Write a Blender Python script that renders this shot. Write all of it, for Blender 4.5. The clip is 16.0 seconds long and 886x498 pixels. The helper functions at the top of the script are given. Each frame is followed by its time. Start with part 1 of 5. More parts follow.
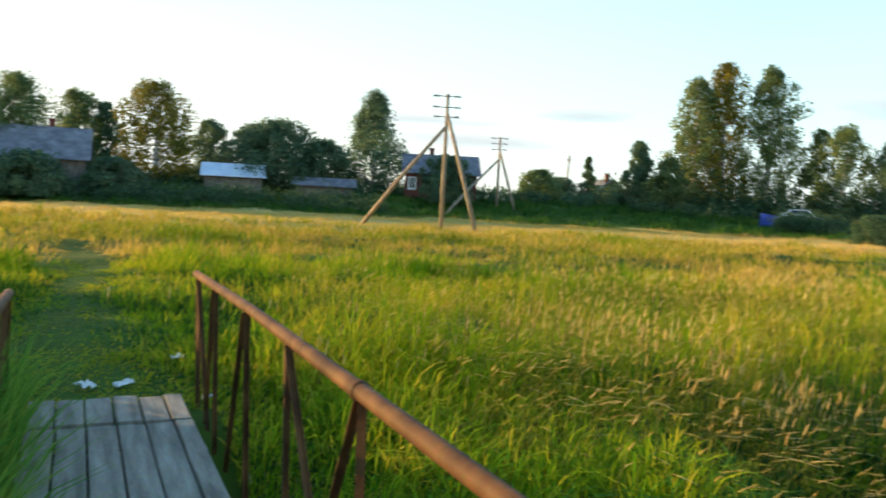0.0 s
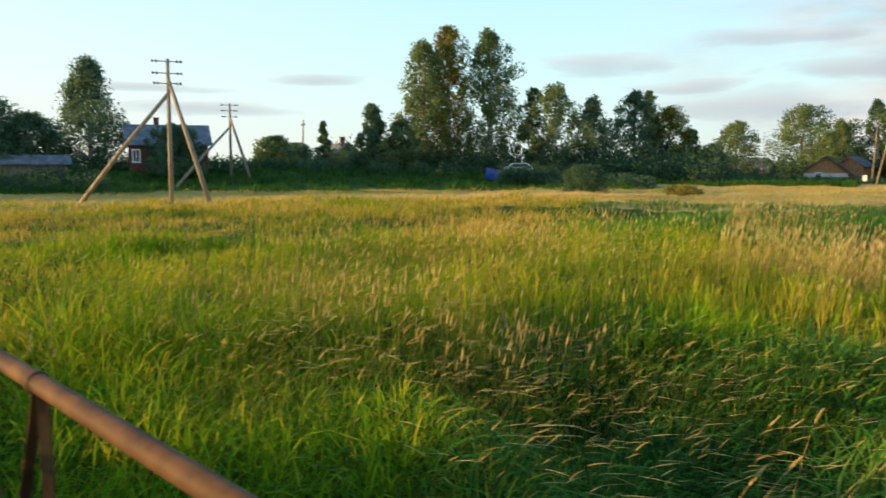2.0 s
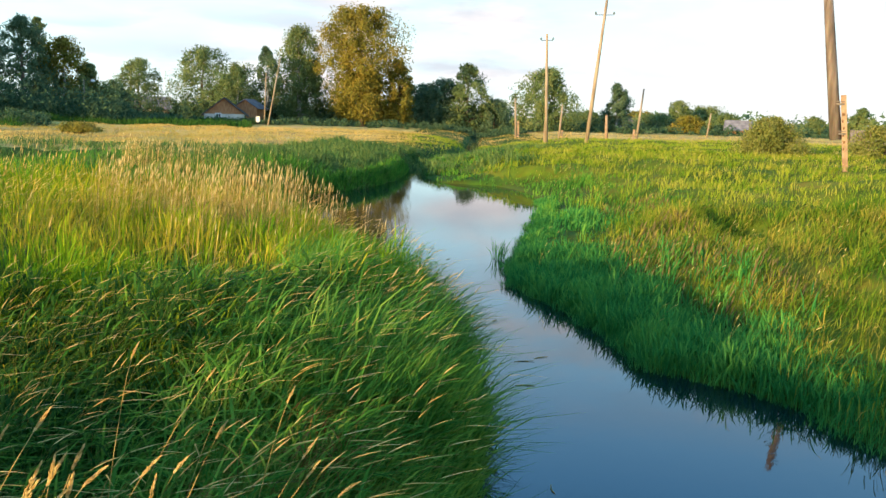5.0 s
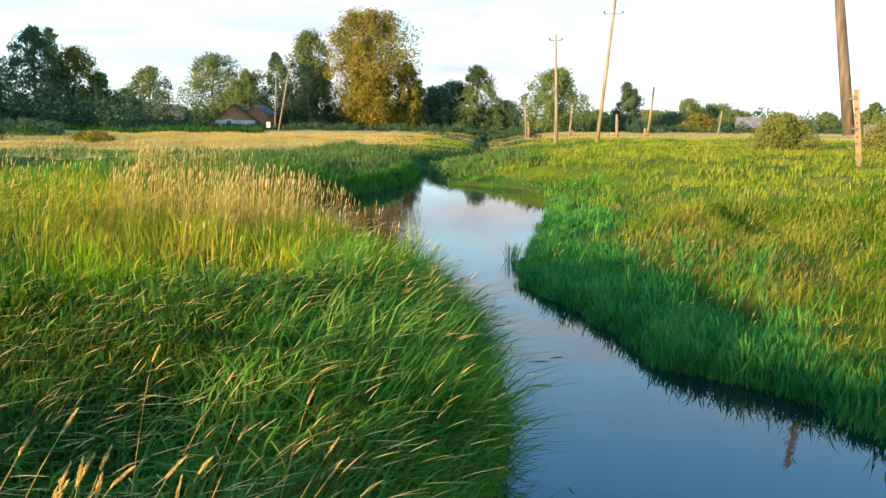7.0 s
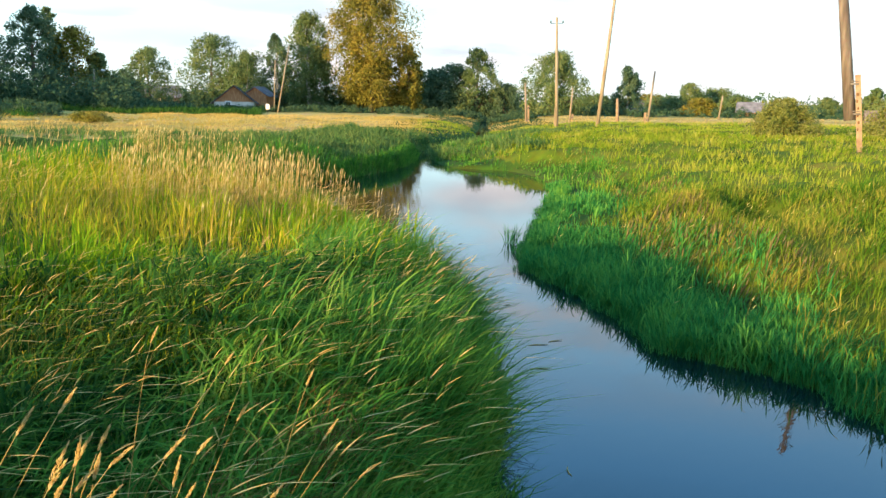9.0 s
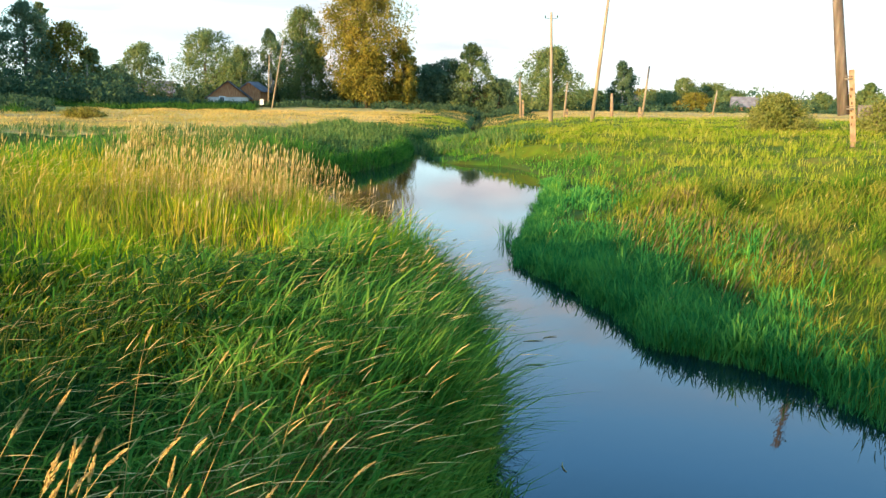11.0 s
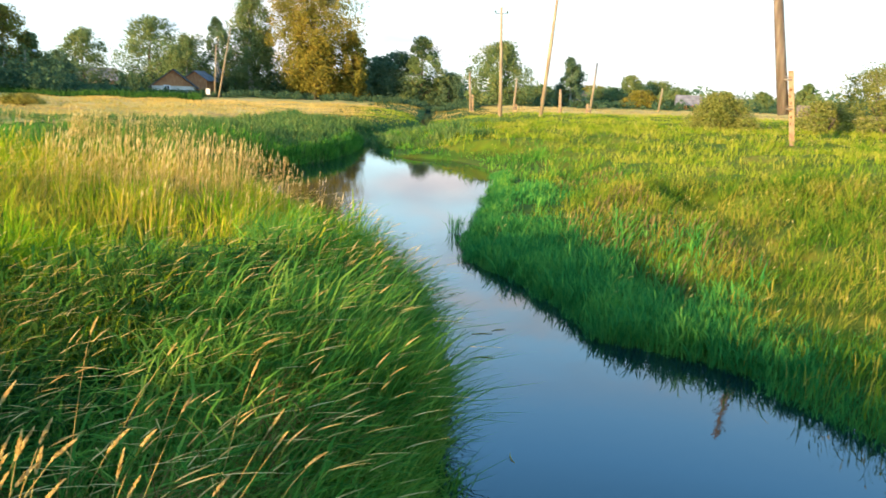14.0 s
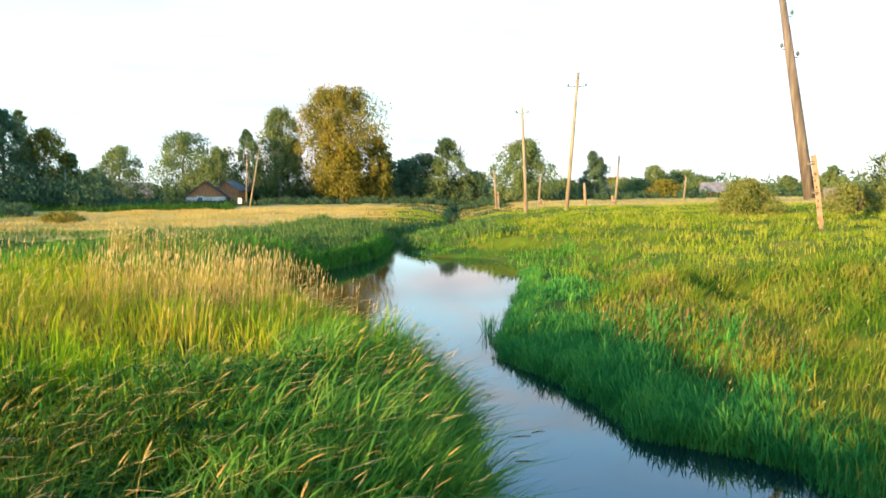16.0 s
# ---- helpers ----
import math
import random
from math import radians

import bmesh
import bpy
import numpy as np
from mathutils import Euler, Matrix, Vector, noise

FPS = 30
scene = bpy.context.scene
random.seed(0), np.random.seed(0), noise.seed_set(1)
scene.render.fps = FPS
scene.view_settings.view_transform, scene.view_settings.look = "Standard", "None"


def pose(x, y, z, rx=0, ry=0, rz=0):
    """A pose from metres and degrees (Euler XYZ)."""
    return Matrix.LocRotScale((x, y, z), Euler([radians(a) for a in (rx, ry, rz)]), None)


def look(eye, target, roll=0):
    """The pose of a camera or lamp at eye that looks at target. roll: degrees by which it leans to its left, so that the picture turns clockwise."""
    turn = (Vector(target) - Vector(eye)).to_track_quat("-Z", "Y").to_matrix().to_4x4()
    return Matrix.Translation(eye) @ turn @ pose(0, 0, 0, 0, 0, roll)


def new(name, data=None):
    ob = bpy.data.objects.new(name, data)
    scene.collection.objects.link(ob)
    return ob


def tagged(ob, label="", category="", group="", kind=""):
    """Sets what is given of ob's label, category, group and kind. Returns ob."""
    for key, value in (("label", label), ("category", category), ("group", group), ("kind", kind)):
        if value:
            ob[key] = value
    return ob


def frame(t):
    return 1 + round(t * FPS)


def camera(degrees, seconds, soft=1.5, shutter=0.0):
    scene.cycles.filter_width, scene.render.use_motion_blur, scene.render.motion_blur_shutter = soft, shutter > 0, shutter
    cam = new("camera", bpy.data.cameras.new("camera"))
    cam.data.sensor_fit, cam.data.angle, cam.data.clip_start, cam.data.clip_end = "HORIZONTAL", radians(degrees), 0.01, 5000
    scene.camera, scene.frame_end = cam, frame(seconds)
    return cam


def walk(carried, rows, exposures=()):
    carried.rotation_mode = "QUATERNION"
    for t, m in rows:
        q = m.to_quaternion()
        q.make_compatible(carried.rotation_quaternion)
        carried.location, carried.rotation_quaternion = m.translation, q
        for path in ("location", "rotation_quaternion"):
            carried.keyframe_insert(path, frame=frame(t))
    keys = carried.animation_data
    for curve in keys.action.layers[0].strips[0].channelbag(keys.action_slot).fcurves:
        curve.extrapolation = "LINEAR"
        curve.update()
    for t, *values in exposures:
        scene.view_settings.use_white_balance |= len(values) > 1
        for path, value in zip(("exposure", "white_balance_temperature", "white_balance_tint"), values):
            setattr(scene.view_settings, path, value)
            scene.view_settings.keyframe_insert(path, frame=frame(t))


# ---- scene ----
cam = camera(57.47, 16.0, soft=1.5, shutter=0.25)
# seconds, eye x, y, z, yaw, pitch, roll
PATH = [
    (0, 0.046, 0.023, 2.088, 0.00, -3.57, -2.82),
    (0.5, 0.145, 0.035, 2.142, -9.84, -4.30, 0.96),
    (1, 0.071, 0.022, 2.140, -12.30, -2.88, 1.88),
    (1.5, 0.057, 0.017, 2.116, -14.38, -3.75, 0.41),
    (2, 0.212, 0.048, 2.064, -18.31, -5.61, 0.29),
    (2.2, 0.379, 0.079, 2.033, -21.47, -6.17, -0.06),
    (2.5, 0.647, 0.126, 1.964, -27.03, -6.91, -3.25),
    (2.7, 0.790, 0.138, 1.946, -32.37, -5.85, -4.19),
    (3, 0.859, 0.104, 1.929, -42.09, -5.99, -2.57),
    (3.2, 0.874, 0.101, 1.921, -48.26, -7.37, -2.28),
    (3.5, 0.892, 0.104, 1.925, -55.56, -11.00, -2.75),
    (3.7, 0.885, 0.095, 1.924, -57.45, -10.61, -2.60),
    (4, 0.871, 0.055, 1.946, -58.83, -10.15, -2.34),
    (6.3, 0.837, 0.082, 1.962, -57.11, -8.79, -0.29),
    (6.5, 0.834, 0.085, 1.955, -57.53, -9.37, -0.46),
    (7, 0.826, 0.075, 1.947, -57.59, -9.27, -0.37),
    (7.5, 0.827, 0.098, 1.956, -57.37, -10.36, -0.57),
    (8, 0.823, 0.096, 1.964, -57.57, -10.36, -0.71),
    (8.5, 0.827, 0.098, 1.953, -57.42, -10.11, -0.62),
    (9, 0.837, 0.087, 1.938, -57.60, -10.44, -0.73),
    (11.5, 0.840, 0.087, 1.956, -58.20, -10.99, -0.64),
    (12, 0.844, 0.087, 1.934, -58.70, -11.45, -0.90),
    (12.5, 0.847, 0.087, 1.938, -58.72, -11.92, -0.59),
    (13, 0.840, 0.084, 1.943, -59.20, -11.77, -0.54),
    (13.5, 0.827, 0.093, 1.957, -58.97, -11.07, -0.52),
    (14, 0.810, 0.085, 1.952, -61.47, -11.16, -1.72),
    (14.5, 0.781, 0.081, 1.957, -66.14, -13.57, -2.45),
    (15, 0.794, 0.074, 1.940, -66.06, -12.13, -2.34),
    (15.5, 0.747, 0.069, 1.997, -62.72, -8.90, -1.20),
    (16, 0.692, 0.067, 2.054, -59.70, -4.33, 0.96),
]
walk(cam, [(t, pose(x, y, z, 90 + pitch, roll, yaw)) for t, x, y, z, yaw, pitch, roll in PATH], exposures=[(0, 0.52, 6900, 9), (1.5, 0.26, 6800, 9), (3.0, 0.20, 6700, 9), (3.6, 0.42, 6550, 8), (4.2, 0.58, 6450, 8), (7.0, 0.78, 6350, 8), (9.0, 0.83, 6350, 8), (12.5, 0.95, 6400, 8), (14.0, 0.99, 6400, 8), (15.0, 0.99, 6400, 8), (16, 0.95, 6450, 8)])

# ---- light: low evening sun from the side, clear sky with thin clouds ----
SUN_AZ, SUN_EL = -79.0, 9.3
world = bpy.data.worlds.new("evening_sky")
scene.world = world
world.use_nodes = True
wn, wl = world.node_tree.nodes, world.node_tree.links
wn.clear()
w_out, w_bg = wn.new("ShaderNodeOutputWorld"), wn.new("ShaderNodeBackground")
sky = wn.new("ShaderNodeTexSky")
sky.sky_type, sky.sun_disc = "NISHITA", False
sky.sun_elevation, sky.sun_rotation = radians(SUN_EL), radians(SUN_AZ)
sky.air_density, sky.dust_density, sky.ozone_density = 1.0, 1.8, 1.5
w_geo, w_sep = wn.new("ShaderNodeTexCoord"), wn.new("ShaderNodeSeparateXYZ")
wl.new(w_geo.outputs["Generated"], w_sep.inputs[0])


def w_math(op, a, b=0.0, clamp=False):
    n = wn.new("ShaderNodeMath")
    n.operation, n.use_clamp = op, clamp
    for i, v in enumerate((a, b)):
        if isinstance(v, (int, float)):
            n.inputs[i].default_value = v
        else:
            wl.new(v, n.inputs[i])
    return n.outputs[0]


def w_noise(vector, scale, detail, rough=0.55):
    n = wn.new("ShaderNodeTexNoise")
    n.inputs["Scale"].default_value, n.inputs["Detail"].default_value, n.inputs["Roughness"].default_value = scale, detail, rough
    wl.new(vector, n.inputs["Vector"])
    return n.outputs["Fac"]


def w_blend(fac, a, b):
    n = wn.new("ShaderNodeMix")
    n.data_type = "RGBA"
    for key, v in (("Factor", fac), ("A", a), ("B", b)):
        if isinstance(v, (int, float)):
            n.inputs[key].default_value = v
        elif isinstance(v, tuple):
            n.inputs[key].default_value = (*v, 1)
        else:
            wl.new(v, n.inputs[key])
    return n.outputs["Result"]


def w_rise(v, a, b):
    """0 below a, 1 above b."""
    return w_math("DIVIDE", w_math("SUBTRACT", v, a), b - a, True)


up = w_math("MAXIMUM", w_sep.outputs[2], 0.0)
east = w_sep.outputs[0]
bearing = w_math("MULTIPLY", w_math("ARCTAN2", w_sep.outputs[0], w_sep.outputs[1]), 180 / math.pi)
elev = w_math("MULTIPLY", w_math("ARCSINE", up), 180 / math.pi)
# bearing and elevation as a flat map on which clouds lie as long streaks
w_comb = wn.new("ShaderNodeCombineXYZ")
wl.new(w_math("MULTIPLY", bearing, 0.11), w_comb.inputs[0])
wl.new(w_math("MULTIPLY", elev, 0.42), w_comb.inputs[1])
puff = w_noise(w_comb.outputs[0], 0.62, 5.0, 0.52)
wisp = w_noise(w_comb.outputs[0], 1.7, 5.0, 0.55)
# the clear sky: pale and warm by the horizon, cyan, then deep blue; whiter towards the sun
clear = w_blend(w_rise(up, 0.0, 0.10), (2.9, 3.15, 2.95), (2.5, 3.55, 3.72))
clear = w_blend(w_rise(up, 0.10, 0.23), clear, (1.9, 3.25, 4.2))
clear = w_blend(w_rise(up, 0.26, 0.42), clear, (1.05, 2.6, 4.5))
clear = w_blend(w_rise(up, 0.42, 0.52), clear, (0.6, 1.75, 3.3))
clear = w_blend(w_rise(up, 0.50, 0.85), clear, w_blend(0.5, sky.outputs[0], (0.75, 1.6, 2.9)))
sunward = w_math("MULTIPLY", w_rise(east, 0.35, -0.75), w_rise(up, 0.45, 0.05), True)
clear = w_blend(sunward, clear, (3.7, 3.65, 3.4))
# a broken cloud sheet in the east, rose-white above and grey-violet below
sheet = w_math("MULTIPLY", w_rise(east, 0.50, 0.76), w_rise(elev, 22.0, 13.0))
sheet = w_math("MULTIPLY", sheet, w_math("ADD", w_math("MULTIPLY", w_rise(puff, 0.40, 0.58), 0.85), 0.12))
tone = w_blend(w_rise(wisp, 0.36, 0.64), (1.95, 2.05, 2.25), (2.85, 2.55, 2.5))
tone = w_blend(w_rise(east, 0.88, 0.99), tone, (2.65, 2.62, 2.6))
cover = w_blend(sheet, clear, tone)
tuft = w_math("MULTIPLY", w_math("MULTIPLY", w_rise(wisp, 0.50, 0.62), w_rise(east, 0.62, 0.80)), w_math("MULTIPLY", w_rise(elev, 7.0, 9.5), w_rise(elev, 21.0, 15.0)))
cover = w_blend(w_math("MULTIPLY", tuft, 0.4), cover, (3.0, 2.6, 2.5))
# single streaks: bearing, elevation, half width, half height, how rosy
STREAKS = [(2.0, 4.2, 7.5, 0.55, 0.0), (-1.5, 5.5, 5.0, 0.35, 0.1), (9.8, 6.1, 3.6, 0.45, 0.1), (29.7, 7.2, 5.2, 0.75, 0.5), (39.5, 4.0, 8.0, 0.95, 0.25), (40.0, 8.3, 6.0, 0.6, 0.3), (34.5, 5.6, 5.0, 0.5, 0.5), (50.0, 7.7, 3.0, 1.2, 0.6), (46.5, 6.0, 7.0, 0.8, 0.0)]
for b0, e0, half_w, half_h, rosy in STREAKS:
    u_ = w_math("DIVIDE", w_math("ADD", w_math("SUBTRACT", bearing, b0), w_math("MULTIPLY", w_math("SUBTRACT", wisp, 0.5), half_w * 1.6)), half_w)
    v_ = w_math("DIVIDE", w_math("ADD", w_math("SUBTRACT", elev, e0), w_math("MULTIPLY", w_math("SUBTRACT", puff, 0.5), half_h * 4.0)), half_h)
    inside = w_math("SUBTRACT", 1.0, w_math("ADD", w_math("MULTIPLY", u_, u_), w_math("MULTIPLY", v_, v_)), True)
    hue = w_blend(w_math("MULTIPLY", w_rise(v_, -0.7, 0.6), 0.35 + 0.65 * rosy), (1.55, 1.78, 2.15), (2.85, 2.62, 2.6))
    cover = w_blend(w_math("MULTIPLY", w_math("POWER", inside, 0.9), 0.62), cover, hue)
wl.new(cover, w_bg.inputs["Color"])
w_bg.inputs["Strength"].default_value = 0.25
wl.new(w_bg.outputs[0], w_out.inputs[0])

sun = new("sun", bpy.data.lights.new("sun", "SUN"))
sun.data.energy, sun.data.angle, sun.data.color = 7.0, radians(0.6), (1.0, 0.67, 0.31)
sun_way = Vector((math.sin(radians(SUN_AZ)) * math.cos(radians(SUN_EL)), math.cos(radians(SUN_AZ)) * math.cos(radians(SUN_EL)), math.sin(radians(SUN_EL))))
sun.matrix_world = look(sun_way * 60, (0, 0, 0))


# ---- materials ----
def material(name, colours, scale=4.0, rough=0.8, bump=0.0, metal=0.0, detail=6.0, stretch=(1, 1, 1), island=0.0, translucent=0.0, fine=0.0, spec=0.3, span=0.44):
    """Noise-blended colours (low, mid, high) at a world-size scale, with finer grain, relief and per-piece tone."""
    m = bpy.data.materials.new(name)
    m.use_nodes = True
    n, l = m.node_tree.nodes, m.node_tree.links
    bs = n["Principled BSDF"]
    bs.inputs["Roughness"].default_value, bs.inputs["Metallic"].default_value = rough, metal
    bs.inputs["Specular IOR Level"].default_value = spec
    co, mp = n.new("ShaderNodeTexCoord"), n.new("ShaderNodeMapping")
    mp.inputs["Scale"].default_value = stretch
    l.new(co.outputs["Object"], mp.inputs[0])
    no = n.new("ShaderNodeTexNoise")
    no.inputs["Scale"].default_value, no.inputs["Detail"].default_value = scale, detail
    l.new(mp.outputs[0], no.inputs["Vector"])
    fac = no.outputs["Fac"]
    if island:
        geo, ad = n.new("ShaderNodeNewGeometry"), n.new("ShaderNodeMath")
        ad.operation = "MULTIPLY_ADD"
        l.new(geo.outputs["Random Per Island"], ad.inputs[0])
        ad.inputs[1].default_value = island
        sh = n.new("ShaderNodeMath")
        sh.operation = "SUBTRACT"
        l.new(fac, sh.inputs[0])
        sh.inputs[1].default_value = island / 2
        l.new(sh.outputs[0], ad.inputs[2])
        fac = ad.outputs[0]
    ra = n.new("ShaderNodeValToRGB")
    el = ra.color_ramp.elements
    el[0].position, el[0].color = 0.5 - span / 2, (*colours[0], 1)
    el[1].position, el[1].color = 0.5 + span / 2, (*colours[-1], 1)
    for i, c in enumerate(colours[1:-1]):
        e = el.new(0.5 - span / 2 + span * (i + 1) / (len(colours) - 1))
        e.color = (*c, 1)
    l.new(fac, ra.inputs[0])
    col = ra.outputs["Color"]
    if fine:
        n2, mx = n.new("ShaderNodeTexNoise"), n.new("ShaderNodeMix")
        n2.inputs["Scale"].default_value, n2.inputs["Detail"].default_value = scale * 9, 4.0
        l.new(mp.outputs[0], n2.inputs["Vector"])
        mx.data_type, mx.blend_type = "RGBA", "OVERLAY"
        mx.inputs["Factor"].default_value = fine
        l.new(col, mx.inputs["A"])
        l.new(n2.outputs["Color"], mx.inputs["B"])
        col = mx.outputs["Result"]
    l.new(col, bs.inputs["Base Color"])
    if bump:
        bu, n3 = n.new("ShaderNodeBump"), n.new("ShaderNodeTexNoise")
        n3.inputs["Scale"].default_value, n3.inputs["Detail"].default_value = scale * 5, 5.0
        l.new(mp.outputs[0], n3.inputs["Vector"])
        bu.inputs["Strength"].default_value, bu.inputs["Distance"].default_value = bump, 0.02
        l.new(n3.outputs["Fac"], bu.inputs["Height"])
        l.new(bu.outputs[0], bs.inputs["Normal"])
    if translucent:
        tr, ms = n.new("ShaderNodeBsdfTranslucent"), n.new("ShaderNodeMixShader")
        l.new(col, tr.inputs["Color"])
        ms.inputs[0].default_value = translucent
        l.new(bs.outputs[0], ms.inputs[1])
        l.new(tr.outputs[0], ms.inputs[2])
        l.new(ms.outputs[0], n["Material Output"].inputs[0])
    return m


M_GRASS = material("lush_grass", [(0.042, 0.155, 0.022), (0.085, 0.255, 0.030), (0.175, 0.345, 0.042)], 1.4, 0.75, spec=0.04, island=0.5, translucent=0.38)
M_LUSH = material("bright_lush_grass", [(0.080, 0.235, 0.035), (0.145, 0.325, 0.048), (0.27, 0.42, 0.065)], 0.8, 0.7, spec=0.04, island=0.5, translucent=0.5)
# blue-green tint puts the far bank's sky-lit shade into the colour
M_SEDGE = material("shade_tinted_sedge", [(0.036, 0.19, 0.042), (0.07, 0.285, 0.058), (0.155, 0.38, 0.064)], 1.2, 0.75, spec=0.04, island=0.5, translucent=0.42)
M_MEADOW = material("meadow_grass", [(0.105, 0.255, 0.009), (0.28, 0.39, 0.012), (0.56, 0.44, 0.042)], 0.45, 0.75, spec=0.04, island=0.30, span=0.34, translucent=0.34)
M_FAR = material("ripe_straw_field", [(0.42, 0.33, 0.075), (0.58, 0.42, 0.12), (0.72, 0.50, 0.18)], 0.06, 0.8, spec=0.1, island=0.12, span=0.3, translucent=0.5)
M_BANK = material("yellow_green_bank_grass", [(0.10, 0.21, 0.014), (0.25, 0.32, 0.022), (0.40, 0.38, 0.06)], 0.6, 0.75, spec=0.04, island=0.20, span=0.34, translucent=0.37)
M_BANK_NEAR = material("sunlit_bank_grass", [(0.058, 0.16, 0.013), (0.165, 0.24, 0.018), (0.38, 0.315, 0.055)], 0.9, 0.75, spec=0.04, island=0.20, span=0.34, translucent=0.37)
M_FIELD = material("dry_field_grass", [(0.15, 0.26, 0.012), (0.41, 0.345, 0.035), (0.66, 0.43, 0.12)], 0.16, 0.75, spec=0.04, island=0.28, span=0.30, translucent=0.42)
# dark tone stands in for shade on near grass, path and village slope
M_HERB = material("shade_darkened_herbs", [(0.024, 0.082, 0.016), (0.048, 0.13, 0.022), (0.095, 0.185, 0.03)], 0.5, 0.7, spec=0.04, island=0.5, translucent=0.45)
M_DAMP = material("damp_meadow_grass", [(0.065, 0.15, 0.04), (0.105, 0.19, 0.052), (0.19, 0.25, 0.07)], 0.4, 0.75, spec=0.04, island=0.4, translucent=0.32)
M_DOCK = material("withered_brown_herbs", [(0.085, 0.075, 0.026), (0.14, 0.12, 0.042), (0.23, 0.195, 0.075)], 4.0, 0.8, island=0.6, translucent=0.25)
M_TANGLE = material("dead_brown_leaves", [(0.10, 0.05, 0.014), (0.20, 0.11, 0.030), (0.31, 0.19, 0.055)], 8.0, 0.85, island=0.6, translucent=0.2, spec=0.05)
M_REED = material("pale_reed_heads", [(0.52, 0.41, 0.15), (0.66, 0.53, 0.23), (0.78, 0.66, 0.33)], 6.0, 0.8, island=0.6, translucent=0.35)
M_STRAW = material("straw", [(0.38, 0.26, 0.07), (0.54, 0.38, 0.11), (0.66, 0.50, 0.19)], 3.0, 0.7, island=0.6, translucent=0.3)
M_HEAD = material("seed_heads", [(0.42, 0.34, 0.10), (0.58, 0.48, 0.16), (0.72, 0.62, 0.26)], 9.0, 0.8, island=0.5, translucent=0.3, fine=0.4)
M_PLUME = material("golden_plumes", [(0.58, 0.40, 0.12), (0.72, 0.53, 0.18), (0.82, 0.65, 0.28)], 40.0, 0.8, island=0.5, translucent=0.35)
M_STALK = material("ripe_stalks", [(0.40, 0.26, 0.06), (0.52, 0.36, 0.10), (0.60, 0.45, 0.15)], 12.0, 0.7, island=0.4, translucent=0.2)
M_STEM = material("green_stems", [(0.10, 0.15, 0.02), (0.22, 0.24, 0.045), (0.36, 0.30, 0.09)], 3.0, 0.8, island=0.5, translucent=0.3)
M_GROUND = material("grassy_soil", [(0.022, 0.06, 0.007), (0.05, 0.095, 0.010), (0.11, 0.12, 0.02)], 0.12, 0.95, spec=0.1, bump=0.6, fine=0.4)
M_TURF = material("green_turf", [(0.055, 0.10, 0.010), (0.105, 0.145, 0.014), (0.19, 0.185, 0.028)], 0.35, 0.95, spec=0.05, bump=0.6, fine=0.4)
M_THATCH = material("straw_thatch", [(0.32, 0.25, 0.065), (0.50, 0.37, 0.115), (0.64, 0.46, 0.17)], 0.08, 0.95, spec=0.05, bump=0.5, fine=0.4)
# M_LEAF, M_LEAF_DARK and M_SHRUB are lifted and blued for distant haze
M_LEAF = material("broad_leaves", [(0.095, 0.16, 0.065), (0.155, 0.225, 0.085), (0.25, 0.28, 0.10)], 0.4, 0.6, island=0.34, translucent=0.42, spec=0.06)
# gold tone puts the low sun's warmth into the crown colour
M_LEAF_GOLD = material("sun_gold_leaves", [(0.125, 0.135, 0.024), (0.215, 0.20, 0.036), (0.33, 0.255, 0.048)], 0.4, 0.5, island=0.34, translucent=0.3, spec=0.06)
M_LEAF_DARK = material("haze_blued_leaves", [(0.08, 0.15, 0.09), (0.125, 0.205, 0.11), (0.18, 0.24, 0.12)], 0.4, 0.6, island=0.34, translucent=0.5, spec=0.06)
M_LEAF_PALE = material("pale_willow_leaves", [(0.15, 0.19, 0.04), (0.26, 0.28, 0.07), (0.38, 0.37, 0.11)], 0.5, 0.5, island=0.5, translucent=0.5, spec=0.06)
M_SHRUB = material("dark_shrub_leaves", [(0.045, 0.10, 0.055), (0.075, 0.14, 0.07), (0.12, 0.18, 0.08)], 0.4, 0.8, island=0.6, translucent=0.45, spec=0.1)
M_BARK = material("grey_bark", [(0.07, 0.05, 0.035), (0.14, 0.11, 0.08), (0.26, 0.22, 0.17)], 3.0, 0.9, 0.5, stretch=(1, 1, 0.25))
M_BIRCH = material("birch_bark", [(0.05, 0.045, 0.04), (0.45, 0.42, 0.38), (0.62, 0.60, 0.55)], 2.5, 0.8, 0.3, stretch=(0.6, 0.6, 2.2))
M_PLANK = material("weathered_planks", [(0.14, 0.125, 0.10), (0.25, 0.225, 0.18), (0.36, 0.325, 0.265)], 2.2, 0.85, 0.5, stretch=(9, 1.0, 4), fine=0.5)
M_RUST = material("rusty_steel", [(0.040, 0.018, 0.008), (0.095, 0.046, 0.017), (0.16, 0.080, 0.030)], 5.0, 0.65, 0.2, 0.0, fine=0.25, spec=0.15)
M_POLE = material("weathered_pole_wood", [(0.16, 0.125, 0.085), (0.28, 0.225, 0.155), (0.40, 0.33, 0.24)], 2.0, 0.85, 0.4, stretch=(3, 3, 0.3), fine=0.4)
M_POLE_DARK = material("tarred_pole_wood", [(0.07, 0.055, 0.045), (0.15, 0.12, 0.10), (0.27, 0.225, 0.185)], 2.0, 0.8, 0.4, stretch=(3, 3, 0.3), fine=0.4)
M_CONCRETE = material("old_concrete", [(0.17, 0.115, 0.07), (0.28, 0.195, 0.125), (0.38, 0.28, 0.19)], 3.0, 0.9, 0.5, fine=0.5)
M_PORCELAIN = material("insulators", [(0.06, 0.09, 0.08), (0.12, 0.16, 0.15)], 5.0, 0.25)
M_IRON = material("iron", [(0.04, 0.04, 0.045), (0.09, 0.085, 0.08)], 6.0, 0.5, 0.2, 0.6)
